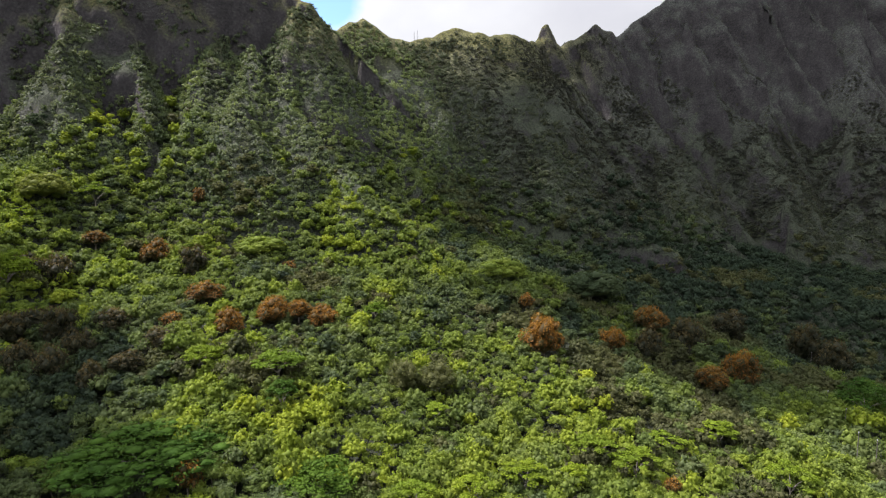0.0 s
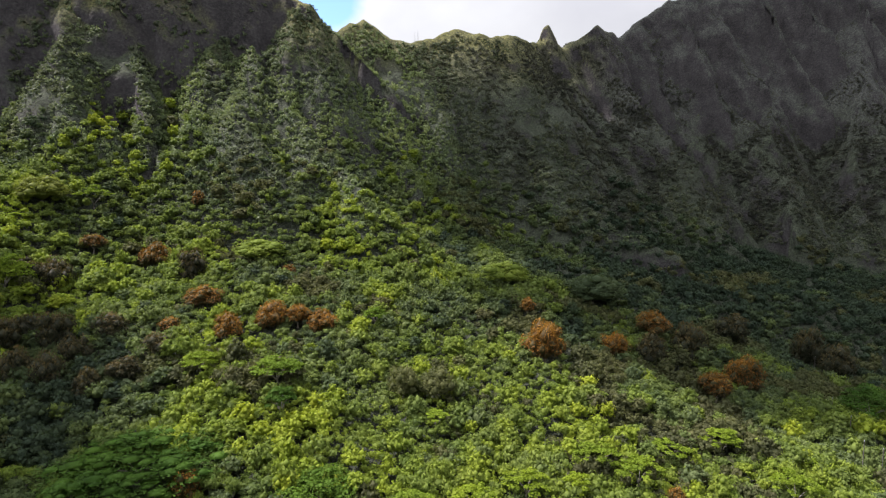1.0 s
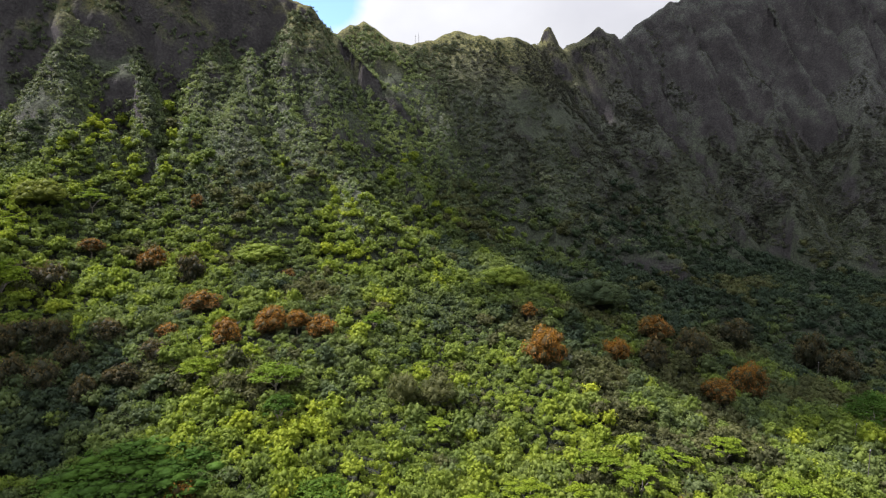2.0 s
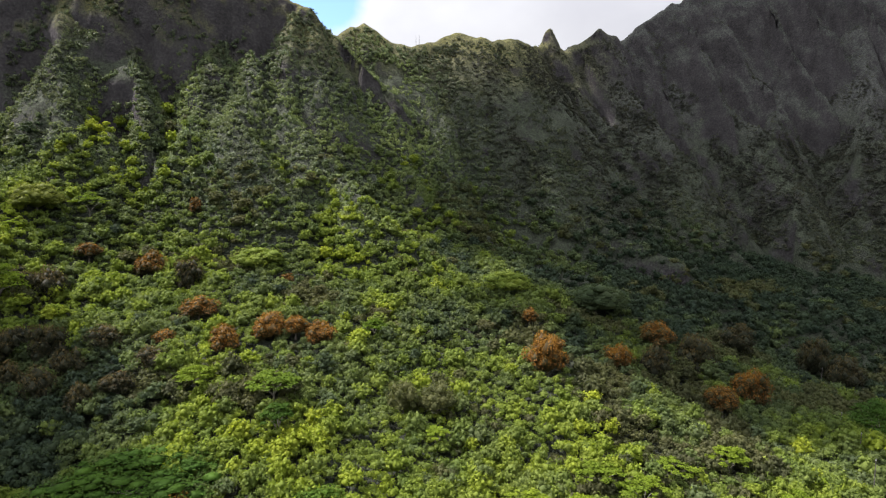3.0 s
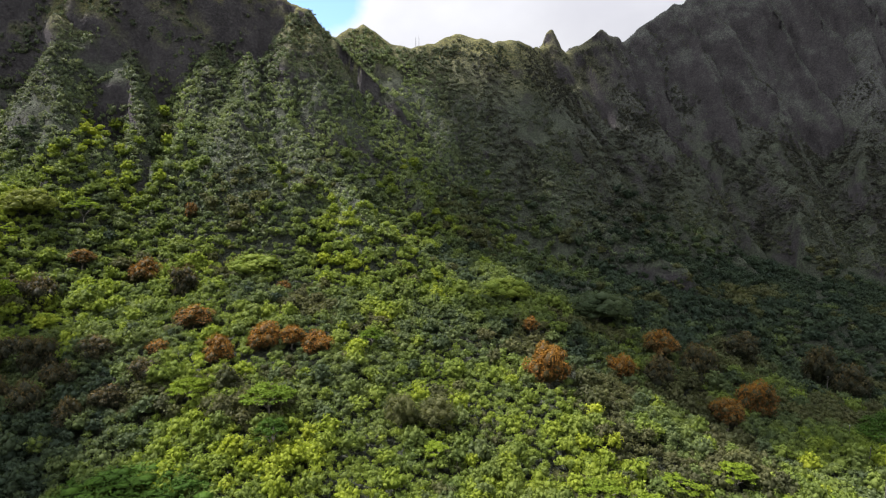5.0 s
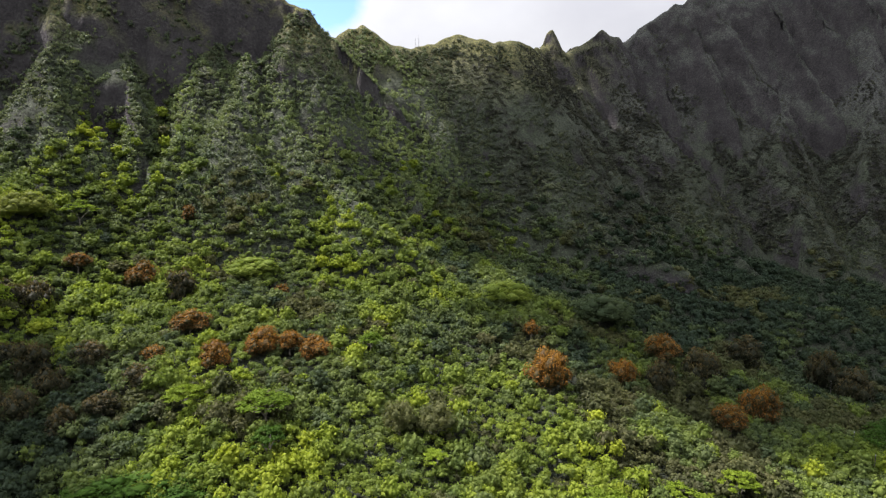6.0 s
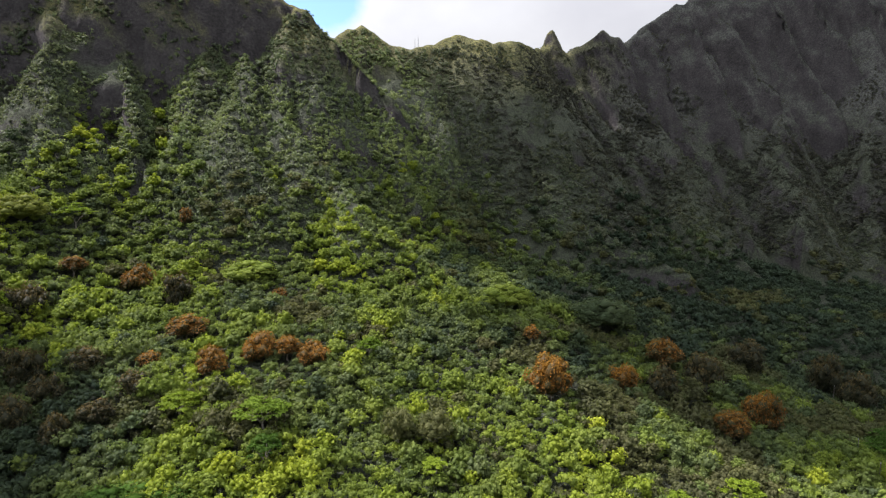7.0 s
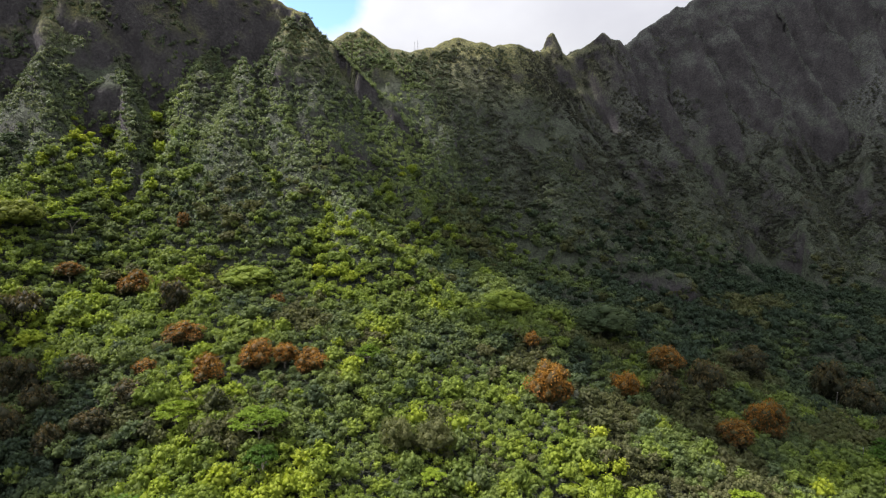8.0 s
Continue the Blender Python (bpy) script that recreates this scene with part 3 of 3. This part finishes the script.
def tints(x, y, middle, wide, chance):
    """How yellow a crown is: drifts of alike trees, with strays."""
    return np.clip(middle + wide * rough(x, y, 26, 2, 71) + rng.normal(0, chance, len(x)), 0, 0.9)


NEAR_EDGE = 134          # trees nearer than this stand singly


def stand(x0, x1, y0, y1, gap, small_, large):
    """Places, radii and which trees are tall, for a stretch of closed wood."""
    x, y = scattered(x0, x1, y0, y1, gap)
    keep = in_sight(x, y) & (land(x, y) - apron(x, y) < 10 + 26 * rng.uniform(0, 1, len(x)) ** 2) & clear_of_singles(x, y)
    x, y = x[keep], y[keep]
    radius = rng.uniform(small_, large, len(x)) * (1 + 0.25 * wavy(x, y, 25, 61))
    big = rng.uniform(0, 1, len(x)) < np.where((y > 215) & (x < -15), 0.15, 0.1)
    for sx, sy, _, sr, _ in RUST + DOME:          # no tall neighbours in front of these
        big &= np.hypot(x - sx, y - sy + 4) > sr + 5
    radius[big] = rng.uniform(2.6, 4.6, big.sum())
    tall = np.clip(radius * rng.uniform(0.9, 1.35, len(x)), 1.6, 6.0)
    z = land(x, y) + np.clip(rng.normal(3.2, 0.75, len(x)), 1.6, 6) + np.where(big, 1.2, 0) + 1.0 * rough(x, y, 13, 2, 63)
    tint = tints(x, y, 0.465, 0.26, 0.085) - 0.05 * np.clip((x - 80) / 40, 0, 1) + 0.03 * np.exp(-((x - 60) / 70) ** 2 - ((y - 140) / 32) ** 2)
    # cloud shade over the eastern woods, put into the tint
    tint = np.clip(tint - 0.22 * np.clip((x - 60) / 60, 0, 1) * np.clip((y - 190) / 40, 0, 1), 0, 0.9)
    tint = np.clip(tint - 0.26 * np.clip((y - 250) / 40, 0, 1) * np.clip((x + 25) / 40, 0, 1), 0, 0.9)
    # the dark western grove, with its cloud shade painted into the tint too
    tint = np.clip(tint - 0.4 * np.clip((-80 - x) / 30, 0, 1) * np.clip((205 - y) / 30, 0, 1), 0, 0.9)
    tint[crest_height(x, y, SPURS[6][0], 1.6, 1.6) > land(x, y) - 5] += 0.12          # sunlit edge of the long spine, put into the tint
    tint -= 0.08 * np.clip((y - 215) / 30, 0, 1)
    tint[big] += rng.normal(0.05, 0.13, big.sum())
    tint = np.clip(tint, 0, 0.9)
    brownish = wavy(x, y, 19, 77) + rng.normal(0, 0.18, len(x)) > 0.52
    tint[brownish] = rng.uniform(0.955, 1.0, brownish.sum())
    return x, y, z, radius, tall, tint, big


def those(trees, which):
    return [a[which] for a in trees[:6]]


lush = [crown_shape(92, 0.165, 100 + k, lobes=4, inner=3, low=-0.6) for k in range(12)]
soft_ = [crown_shape(55, 0.21, 150 + k, lobes=4, inner=3, low=-0.6) for k in range(12)]
grand = [crown_shape(175, 0.11, 180 + k, lobes=13, inner=4, middle=0.7, dome=True) for k in range(10)]
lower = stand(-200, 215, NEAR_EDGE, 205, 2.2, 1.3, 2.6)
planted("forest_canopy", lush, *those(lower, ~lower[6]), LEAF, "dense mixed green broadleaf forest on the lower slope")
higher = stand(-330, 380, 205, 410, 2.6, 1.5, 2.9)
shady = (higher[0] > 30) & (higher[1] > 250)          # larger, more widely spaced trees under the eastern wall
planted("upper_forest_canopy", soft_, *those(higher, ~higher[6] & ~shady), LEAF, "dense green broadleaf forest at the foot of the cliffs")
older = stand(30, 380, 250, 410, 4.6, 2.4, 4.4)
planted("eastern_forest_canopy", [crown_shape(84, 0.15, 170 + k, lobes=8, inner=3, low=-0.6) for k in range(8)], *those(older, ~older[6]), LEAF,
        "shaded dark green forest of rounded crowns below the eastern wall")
both_tall = [np.concatenate([a[a_big], b[b_big]]) for (a, a_big), (b, b_big) in
             (((p, lower[6]), (q, higher[6] & ~shady)) for p, q in zip(lower[:6], higher[:6]))]
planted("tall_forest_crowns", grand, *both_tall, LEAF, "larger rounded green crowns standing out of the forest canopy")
nearest = stand(-150, 150, 120, NEAR_EDGE, 3.15, 1.7, 3.0)
SINGLES = list(zip(*nearest[:5]))

# the spurs: small trees below, scrub higher up
small = [crown_shape(30, 0.21, 200 + k, lobes=2, inner=3, core=0.62, low=-0.85) for k in range(12)]
bush = [crown_shape(14, 0.37, 240 + k, lobes=0, inner=3, core=0.62, low=-0.85) for k in range(12)]


def clothed(gap, low, high_, x0, x1, y0, y1):
    """Places on the valley side of the spurs between two heights over the apron, thinning out on bare rock."""
    x, y = scattered(x0, x1, y0, y1, gap, 1.4)
    up = land(x, y) - apron(x, y)
    keep = in_sight(x, y) & (up >= low) & (up < high_) & (y < 575)
    x, y, up = x[keep], y[keep], up[keep]
    steep = steepness(x, y)
    bare = rough(x, y, 30, 3, 91)
    moist = np.exp(-((x + 48) / 42) ** 2)          # the sheltered head of the valley is wooded to the crest
    cover_ = np.clip(1.5 + 1.6 * moist + 0.9 * np.clip((75 - up) / 30, 0, 1) - 1.15 * np.clip(steep - 1.75, 0, 3) + 0.55 * bare - np.clip(up - 140, 0, 120) / 190, 0.08, 1)
    spine = np.max([crest_height(x, y, line, 1.5, 1.5) for line, _, _ in SPURS[:13]], axis=0) > land(x, y) - 9          # the spines stay green
    cover_ = np.where(spine, np.maximum(cover_, 0.85), cover_)
    for sx, sy, sz, wide in SLIPS:
        away = np.sqrt((x - sx) ** 2 + (y - sy) ** 2 + (land(x, y) - sz) ** 2) * (1 + 0.3 * bare)
        cover_ = cover_ * np.clip((away / wide - 0.75) / 0.4, 0.03, 1)
    keep = rng.uniform(0, 1, len(x)) < cover_ * np.clip(0.36 * np.sqrt(1 + steep ** 2), 0, 1)
    keep &= land(x, y + 2) - land(x, y - 2) > -0.8
    keep &= np.max([crest_height(x, y, line, 20, 20) for line in (CREST_WEST, CREST_MID, CREST_EAST)], axis=0) < land(x, y) - 45   # not on the very crest
    return x[keep], y[keep], up[keep]


x, y, up = clothed(1.5, 10, 105, -340, 440, 225, 560)
radius = rng.uniform(1.3, 2.9, len(x)) * np.clip(1.15 - up / 300, 0.8, 1.1)
east = x > 25          # fewer and larger on the eastern side
radius[east] *= 1.12
thick = rng.uniform(0, 1, len(x)) < np.where(east, 0.66, 0.95)
x, y, up, radius, east = x[thick], y[thick], up[thick], radius[thick], east[thick]
# greyer with height and eastwards: haze and cloud shade put into the tone
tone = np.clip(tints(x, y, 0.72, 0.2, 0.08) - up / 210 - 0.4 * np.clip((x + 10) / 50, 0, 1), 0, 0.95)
lit_tops = np.max([crest_height(x, y, SPURS[k][0], 1.6, 1.6) for k in (3, 6, 7, 11)], axis=0) > land(x, y) - 5     # sunlit edges of the spines, painted in as a lighter tone
# sunlight on the valley head, painted as a raised tone
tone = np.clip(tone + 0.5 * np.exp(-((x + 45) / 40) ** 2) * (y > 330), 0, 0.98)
tone[lit_tops] = np.clip(tone[lit_tops] + 0.22, 0, 0.98)
tall = radius * rng.uniform(0.9, 1.4, len(x)) * np.where(east, 0.8, 1)
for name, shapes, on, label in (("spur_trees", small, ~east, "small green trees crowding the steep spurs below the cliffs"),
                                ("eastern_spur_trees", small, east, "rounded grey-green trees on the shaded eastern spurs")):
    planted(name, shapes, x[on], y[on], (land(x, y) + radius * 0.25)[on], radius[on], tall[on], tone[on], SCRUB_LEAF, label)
x, y, up = clothed(1.4, 95, 300, -340, 480, 260, 580)
radius = rng.uniform(0.8, 1.9, len(x)) * np.clip(1.7 - up / 180, 0.6, 1)
# the scrub's tone likewise carries painted haze, and shade in the east
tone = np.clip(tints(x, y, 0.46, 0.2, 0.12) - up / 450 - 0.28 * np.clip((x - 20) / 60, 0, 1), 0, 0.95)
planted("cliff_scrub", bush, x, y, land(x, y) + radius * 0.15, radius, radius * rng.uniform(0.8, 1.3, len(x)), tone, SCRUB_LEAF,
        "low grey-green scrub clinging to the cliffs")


# ---- trees that can be told apart ----
def part(name, me, parent, label=""):
    ob = new(name, me)
    ob.parent = parent
    if label:
        ob["label"] = label
    return ob


def tube(points, radii, sides=6):
    """A bent, tapering pole through points: vertices and triangles."""
    P, T = [], []
    for i, (p, q) in enumerate(zip(points, radii)):
        d = (Vector(points[min(i + 1, len(points) - 1)]) - Vector(points[max(i - 1, 0)])).normalized()
        u = d.orthogonal().normalized()
        v = d.cross(u)
        for k in range(sides):
            a = 2 * math.pi * k / sides
            P.append(tuple(Vector(p) + q * (math.cos(a) * u + math.sin(a) * v)))
    for i in range(len(points) - 1):
        for k in range(sides):
            a, b, c, d = i * sides + k, i * sides + (k + 1) % sides, (i + 1) * sides + (k + 1) % sides, (i + 1) * sides + k
            T += [(a, b, c), (a, c, d)]
    return np.array(P), np.array(T)


def limbed_trunk(height, spread_, girth, limbs, seed):
    """A trunk that forks into limbs which reach out under the crown."""
    r = np.random.default_rng(seed)
    fork = height * 0.45
    parts = [tube([(0, 0, -1.5), (r.uniform(-0.2, 0.2), r.uniform(-0.2, 0.2), fork * 0.5), (0, 0, fork)], [girth * 1.3, girth, girth * 0.8])]
    for k in range(limbs):
        a = 2 * math.pi * (k + r.uniform(-0.2, 0.2)) / limbs
        d = spread_ * r.uniform(0.35, 0.75)
        ex, ey = d * math.cos(a), d * math.sin(a)
        parts.append(tube([(0, 0, fork * 0.9), (ex * 0.4, ey * 0.4, fork + (height - fork) * 0.55), (ex, ey, height * r.uniform(0.9, 1.05))],
                          [girth * 0.6, girth * 0.4, girth * 0.12], 5))
    P, T, n = [], [], 0
    for p, t in parts:
        P.append(p)
        T.append(t + n)
        n += len(p)
    return np.concatenate(P), np.concatenate(T)


def tree(name, shape, crown_mat, tint, radius, half, middle, limbs, girth, seed, label, category="tree", group=""):
    """A tree at the origin: an Empty with trunk and crown; middle: the height of the crown's middle. tint: a value or one for each crown point."""
    base = new(name)
    p, t = limbed_trunk(max(middle + 0.2 * half, 2.0), radius, girth, limbs, seed)
    part("trunk", mesh_of("trunk", p, t, BARK), base)
    p, t = shape[:2]
    tone = np.full(len(p), tint) if np.isscalar(tint) else tint
    part("crown", mesh_of("crown", p * (radius, radius, half) + (0, 0, middle), t, crown_mat, tone), base)
    return tagged(base, label, category, group)


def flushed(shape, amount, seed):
    """New leaves on the top and outside of a crown, old dark ones below, and shade painted under its lobes: a tone for
    each point.
    """
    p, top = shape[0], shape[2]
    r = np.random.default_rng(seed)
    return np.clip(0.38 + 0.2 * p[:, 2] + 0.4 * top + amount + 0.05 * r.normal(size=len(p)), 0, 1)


def ground_at(x, y):
    return float(land(np.array([x]), np.array([y]))[0])


for k, (x, y, zc, rad, half) in enumerate(RUST):
    rad, half, zc = 1.12 * rad, 1.4 * half, zc - 0.2 * half
    g = min(ground_at(x, y), zc - 0.9 * half)
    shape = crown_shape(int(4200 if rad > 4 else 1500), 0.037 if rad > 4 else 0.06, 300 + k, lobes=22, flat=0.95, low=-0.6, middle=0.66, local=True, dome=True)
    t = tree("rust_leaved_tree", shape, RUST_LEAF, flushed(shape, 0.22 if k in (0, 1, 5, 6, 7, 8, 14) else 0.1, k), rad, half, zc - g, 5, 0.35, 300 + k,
             "round forest tree flushed with rust-orange young leaves over dark old ones and painted shade", group="rust-leaved trees on the slope")
    t.location = (x, y, g)
for k, (x, y, zc, rad, half) in enumerate(DUSKY):
    g = min(ground_at(x, y), zc - 0.9 * half)
    rad, half, zc = 1.1 * rad, 1.45 * half, zc - 0.3 * half
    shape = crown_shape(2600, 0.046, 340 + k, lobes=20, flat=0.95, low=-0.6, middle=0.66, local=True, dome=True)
    # dusky crowns take the same painted shade under their lobes
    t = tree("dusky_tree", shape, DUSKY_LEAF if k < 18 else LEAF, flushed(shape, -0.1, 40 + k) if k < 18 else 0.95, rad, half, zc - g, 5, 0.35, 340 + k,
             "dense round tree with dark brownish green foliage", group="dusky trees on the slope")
    t.location = (x, y, g)
for k, (x, y, zc, rad, half) in enumerate(UMBRELLA):
    g = min(ground_at(x, y), zc - 0.8 * half)
    n = int(np.clip(rad * 9, 40, 190))
    shape = crown_shape(n * 42, 0.3 / rad + 0.004, 370 + k, tiers=n, low=-0.1, core=0.5)
    t = tree("umbrella_tree", shape, FEATHER_LEAF, (0.35, 0.5, 0.62, 0.2, 0.3, 0.85, 0.8, 0.6)[k], rad, half, zc - g - 0.55 * half, 7, 0.4, 370 + k,
             "wide flat-topped tree with feathery green foliage and pale limbs", group="umbrella trees")
    t.location = (x, y, g)
for k, (x, y, zc, rad, half) in enumerate(DOME):
    g = min(ground_at(x, y), zc - 0.9 * half)
    shape = crown_shape(3600, 0.036, 390 + k, lobes=44, flat=0.9, low=-0.5, middle=0.78, dome=True)
    t = tree("spreading_tree", shape, LEAF, (0.6, 0.12, 0.58, 0.925)[k], rad, half, zc - g - 0.22 * half, 7, 0.45, 390 + k,
             "broad dome-crowned tree with dense fine green foliage", group="spreading trees")
    t.location = (x, y, g)
for k, (x, y, zc, rad, half) in enumerate(LIME):
    g = min(ground_at(x, y), zc - 0.9 * half)
    n = int(np.clip(rad * 4, 14, 40))
    shape = crown_shape(n * 60, 0.34 / rad, 400 + k, tiers=n, low=-0.1, core=0.5)
    t = tree("lime_green_tree", shape, FEATHER_LEAF, (0.9, 0.82, 1.0, 0.95, 0.85)[k % 5], rad, half * 0.9, zc - g - 0.5 * half, 5, 0.25, 400 + k,
             "low spreading tree with bright yellow-green layered foliage", group="lime green trees")
    t.location = (x, y, g)

# the nearest broadleaf trees, from a dozen patterns
patterns = []
for k in range(12):
    shape = crown_shape(420, 0.1, 430 + k, lobes=8, inner=4, low=-0.6)
    patterns.append(tree("broadleaf_tree", shape, LEAF, (0.2, 0.3, 0.38, 0.45, 0.5, 0.55, 0.6, 0.66, 0.72, 0.78, 0.84, 0.34)[k], 2.6, 2.9, 4.2, 4, 0.18, 430 + k,
                         "small round-crowned broadleaf tree in fresh green leaf", group="nearest broadleaf trees"))
pick_from = np.random.default_rng(91)
for k, (x, y, zc, rad, half) in enumerate(SINGLES):
    tone = 5.2 + 4.0 * rough(np.array([x]), np.array([y]), 20, 2, 72)[0] + 2.6 * min(1, max(-1, x / 60)) + pick_from.normal(0, 1.6)
    src = patterns[int(np.clip(tone, 0, 11))]
    g = ground_at(x, y)
    s = rad / 2.6
    m = pose(x, y, g, 0, 0, pick_from.uniform(0, 360)) @ Matrix.Diagonal((s, s, float(np.clip((zc - g) / 4.2, 0.6, 1.5)), 1))
    if src.get("placed") is None:
        src["placed"] = 1
        src.matrix_basis = m
    else:
        t = copy_thing(src, Matrix())
        t.matrix_basis = m
for p in patterns:
    if p.get("placed") is None:
        p.location = (0, 118, ground_at(0, 118))
    else:
        del p["placed"]
for o in scene.objects:
    if "placed" in o:
        del o["placed"]


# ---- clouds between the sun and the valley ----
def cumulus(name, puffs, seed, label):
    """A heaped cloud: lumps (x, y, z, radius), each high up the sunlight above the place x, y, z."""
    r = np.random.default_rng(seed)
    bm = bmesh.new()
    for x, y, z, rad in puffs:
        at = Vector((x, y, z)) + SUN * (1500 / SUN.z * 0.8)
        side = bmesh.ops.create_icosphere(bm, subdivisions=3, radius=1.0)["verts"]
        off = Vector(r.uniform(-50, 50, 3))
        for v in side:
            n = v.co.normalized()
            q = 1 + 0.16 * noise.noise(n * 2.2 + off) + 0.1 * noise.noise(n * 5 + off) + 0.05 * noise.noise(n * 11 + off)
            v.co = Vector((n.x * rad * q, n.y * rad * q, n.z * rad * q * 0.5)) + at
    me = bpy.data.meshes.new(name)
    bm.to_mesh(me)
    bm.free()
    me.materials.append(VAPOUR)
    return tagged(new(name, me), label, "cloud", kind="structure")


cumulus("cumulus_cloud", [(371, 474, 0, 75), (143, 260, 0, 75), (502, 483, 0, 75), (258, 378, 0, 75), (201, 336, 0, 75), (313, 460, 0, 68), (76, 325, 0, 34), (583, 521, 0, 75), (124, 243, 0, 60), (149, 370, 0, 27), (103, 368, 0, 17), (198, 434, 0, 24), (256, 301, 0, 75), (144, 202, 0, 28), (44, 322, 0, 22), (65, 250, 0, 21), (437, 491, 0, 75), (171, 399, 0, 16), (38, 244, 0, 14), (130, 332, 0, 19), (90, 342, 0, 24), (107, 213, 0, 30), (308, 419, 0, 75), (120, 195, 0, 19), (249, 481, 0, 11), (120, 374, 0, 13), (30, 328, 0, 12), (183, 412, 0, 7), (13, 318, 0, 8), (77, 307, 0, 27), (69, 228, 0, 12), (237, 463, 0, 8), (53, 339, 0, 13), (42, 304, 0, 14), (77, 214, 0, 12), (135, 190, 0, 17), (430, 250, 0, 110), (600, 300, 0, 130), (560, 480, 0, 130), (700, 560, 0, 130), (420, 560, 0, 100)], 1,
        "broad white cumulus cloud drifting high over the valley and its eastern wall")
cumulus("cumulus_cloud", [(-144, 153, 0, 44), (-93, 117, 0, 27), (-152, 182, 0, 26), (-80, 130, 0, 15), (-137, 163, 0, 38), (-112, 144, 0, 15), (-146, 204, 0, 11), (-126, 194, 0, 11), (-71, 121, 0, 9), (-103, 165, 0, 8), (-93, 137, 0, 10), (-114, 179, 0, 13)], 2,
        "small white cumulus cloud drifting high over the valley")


# ---- poles and masts ----
def wooden_pole(x, y, top, foot, lean, label):
    """A weathered pole, thicker at the foot, with a small iron cap."""
    base = new("utility_pole")
    base.location = (x, y, foot)
    h = top - foot
    p, t = tube([(0, 0, -1), (lean * 0.5, 0, h * 0.5), (lean, 0, h)], [0.15, 0.12, 0.09], 8)
    part("pole", mesh_of("pole", p, t, WEATHERED), base)
    p, t = tube([(lean, 0, h - 0.35), (lean, 0, h), (lean, 0, h + 0.04)], [0.13, 0.13, 0.02], 8)
    part("cap", mesh_of("cap", p, t, STEEL), base)
    return tagged(base, label, "utility pole", "poles along the clearing")


POLES = [(125, 160, -9.2, 0.1), (131, 160, -11.6, -0.1), (135, 179, -9.3, 0.2), (139.5, 194, -8.4, 0.0), (175, 256, -11.4, 0.1)]
MASTS = [(-21.5, 422, 7.5), (-19.2, 422.4, 8.5)]
WEATHERED = plain("weathered_wood", [(0.3, (0.045, 0.04, 0.036)), (0.7, (0.1, 0.092, 0.082))], 0.6, 0.9)
STEEL = plain("galvanised_steel", [(0.3, (0.16, 0.16, 0.17)), (0.7, (0.26, 0.26, 0.27))], 1.0, 0.5)
for x, y, top, lean in POLES:
    wooden_pole(x, y, top, ground_at(x, y), lean, "tall weathered wooden utility pole rising out of the scrub")


def radio_mast(x, y, height):
    """A slim lattice mast: three legs, rungs and a whip."""
    base = new("radio_mast")
    base.location = (x, y, ground_at(x, y))
    for k in range(3):
        a = 2 * math.pi * k / 3
        p, t = tube([(0.35 * math.cos(a), 0.35 * math.sin(a), -1), (0.2 * math.cos(a), 0.2 * math.sin(a), height * 0.8)], [0.07, 0.05], 5)
        part("leg", mesh_of("leg", p, t, STEEL), base)
    P, T, n = [], [], 0
    for i in range(1, int(height * 0.8)):
        q = 0.35 - 0.15 * i / (height * 0.8)
        ring = [(q * math.cos(2 * math.pi * k / 3), q * math.sin(2 * math.pi * k / 3), i + 0.3 * (k % 2)) for k in (0, 1, 2, 0)]
        p, t = tube(ring, [0.05] * 4, 4)
        P.append(p)
        T.append(t + n)
        n += len(p)
    part("bracing", mesh_of("bracing", np.concatenate(P), np.concatenate(T), STEEL), base)
    p, t = tube([(0, 0, height * 0.78), (0, 0, height)], [0.05, 0.03], 5)
    part("whip_antenna", mesh_of("whip_antenna", p, t, STEEL), base)
    return tagged(base, "slender grey steel radio mast on the saddle of the ridge", "radio mast", "masts on the ridge")


for x, y, height in MASTS:
    radio_mast(x, y, height)
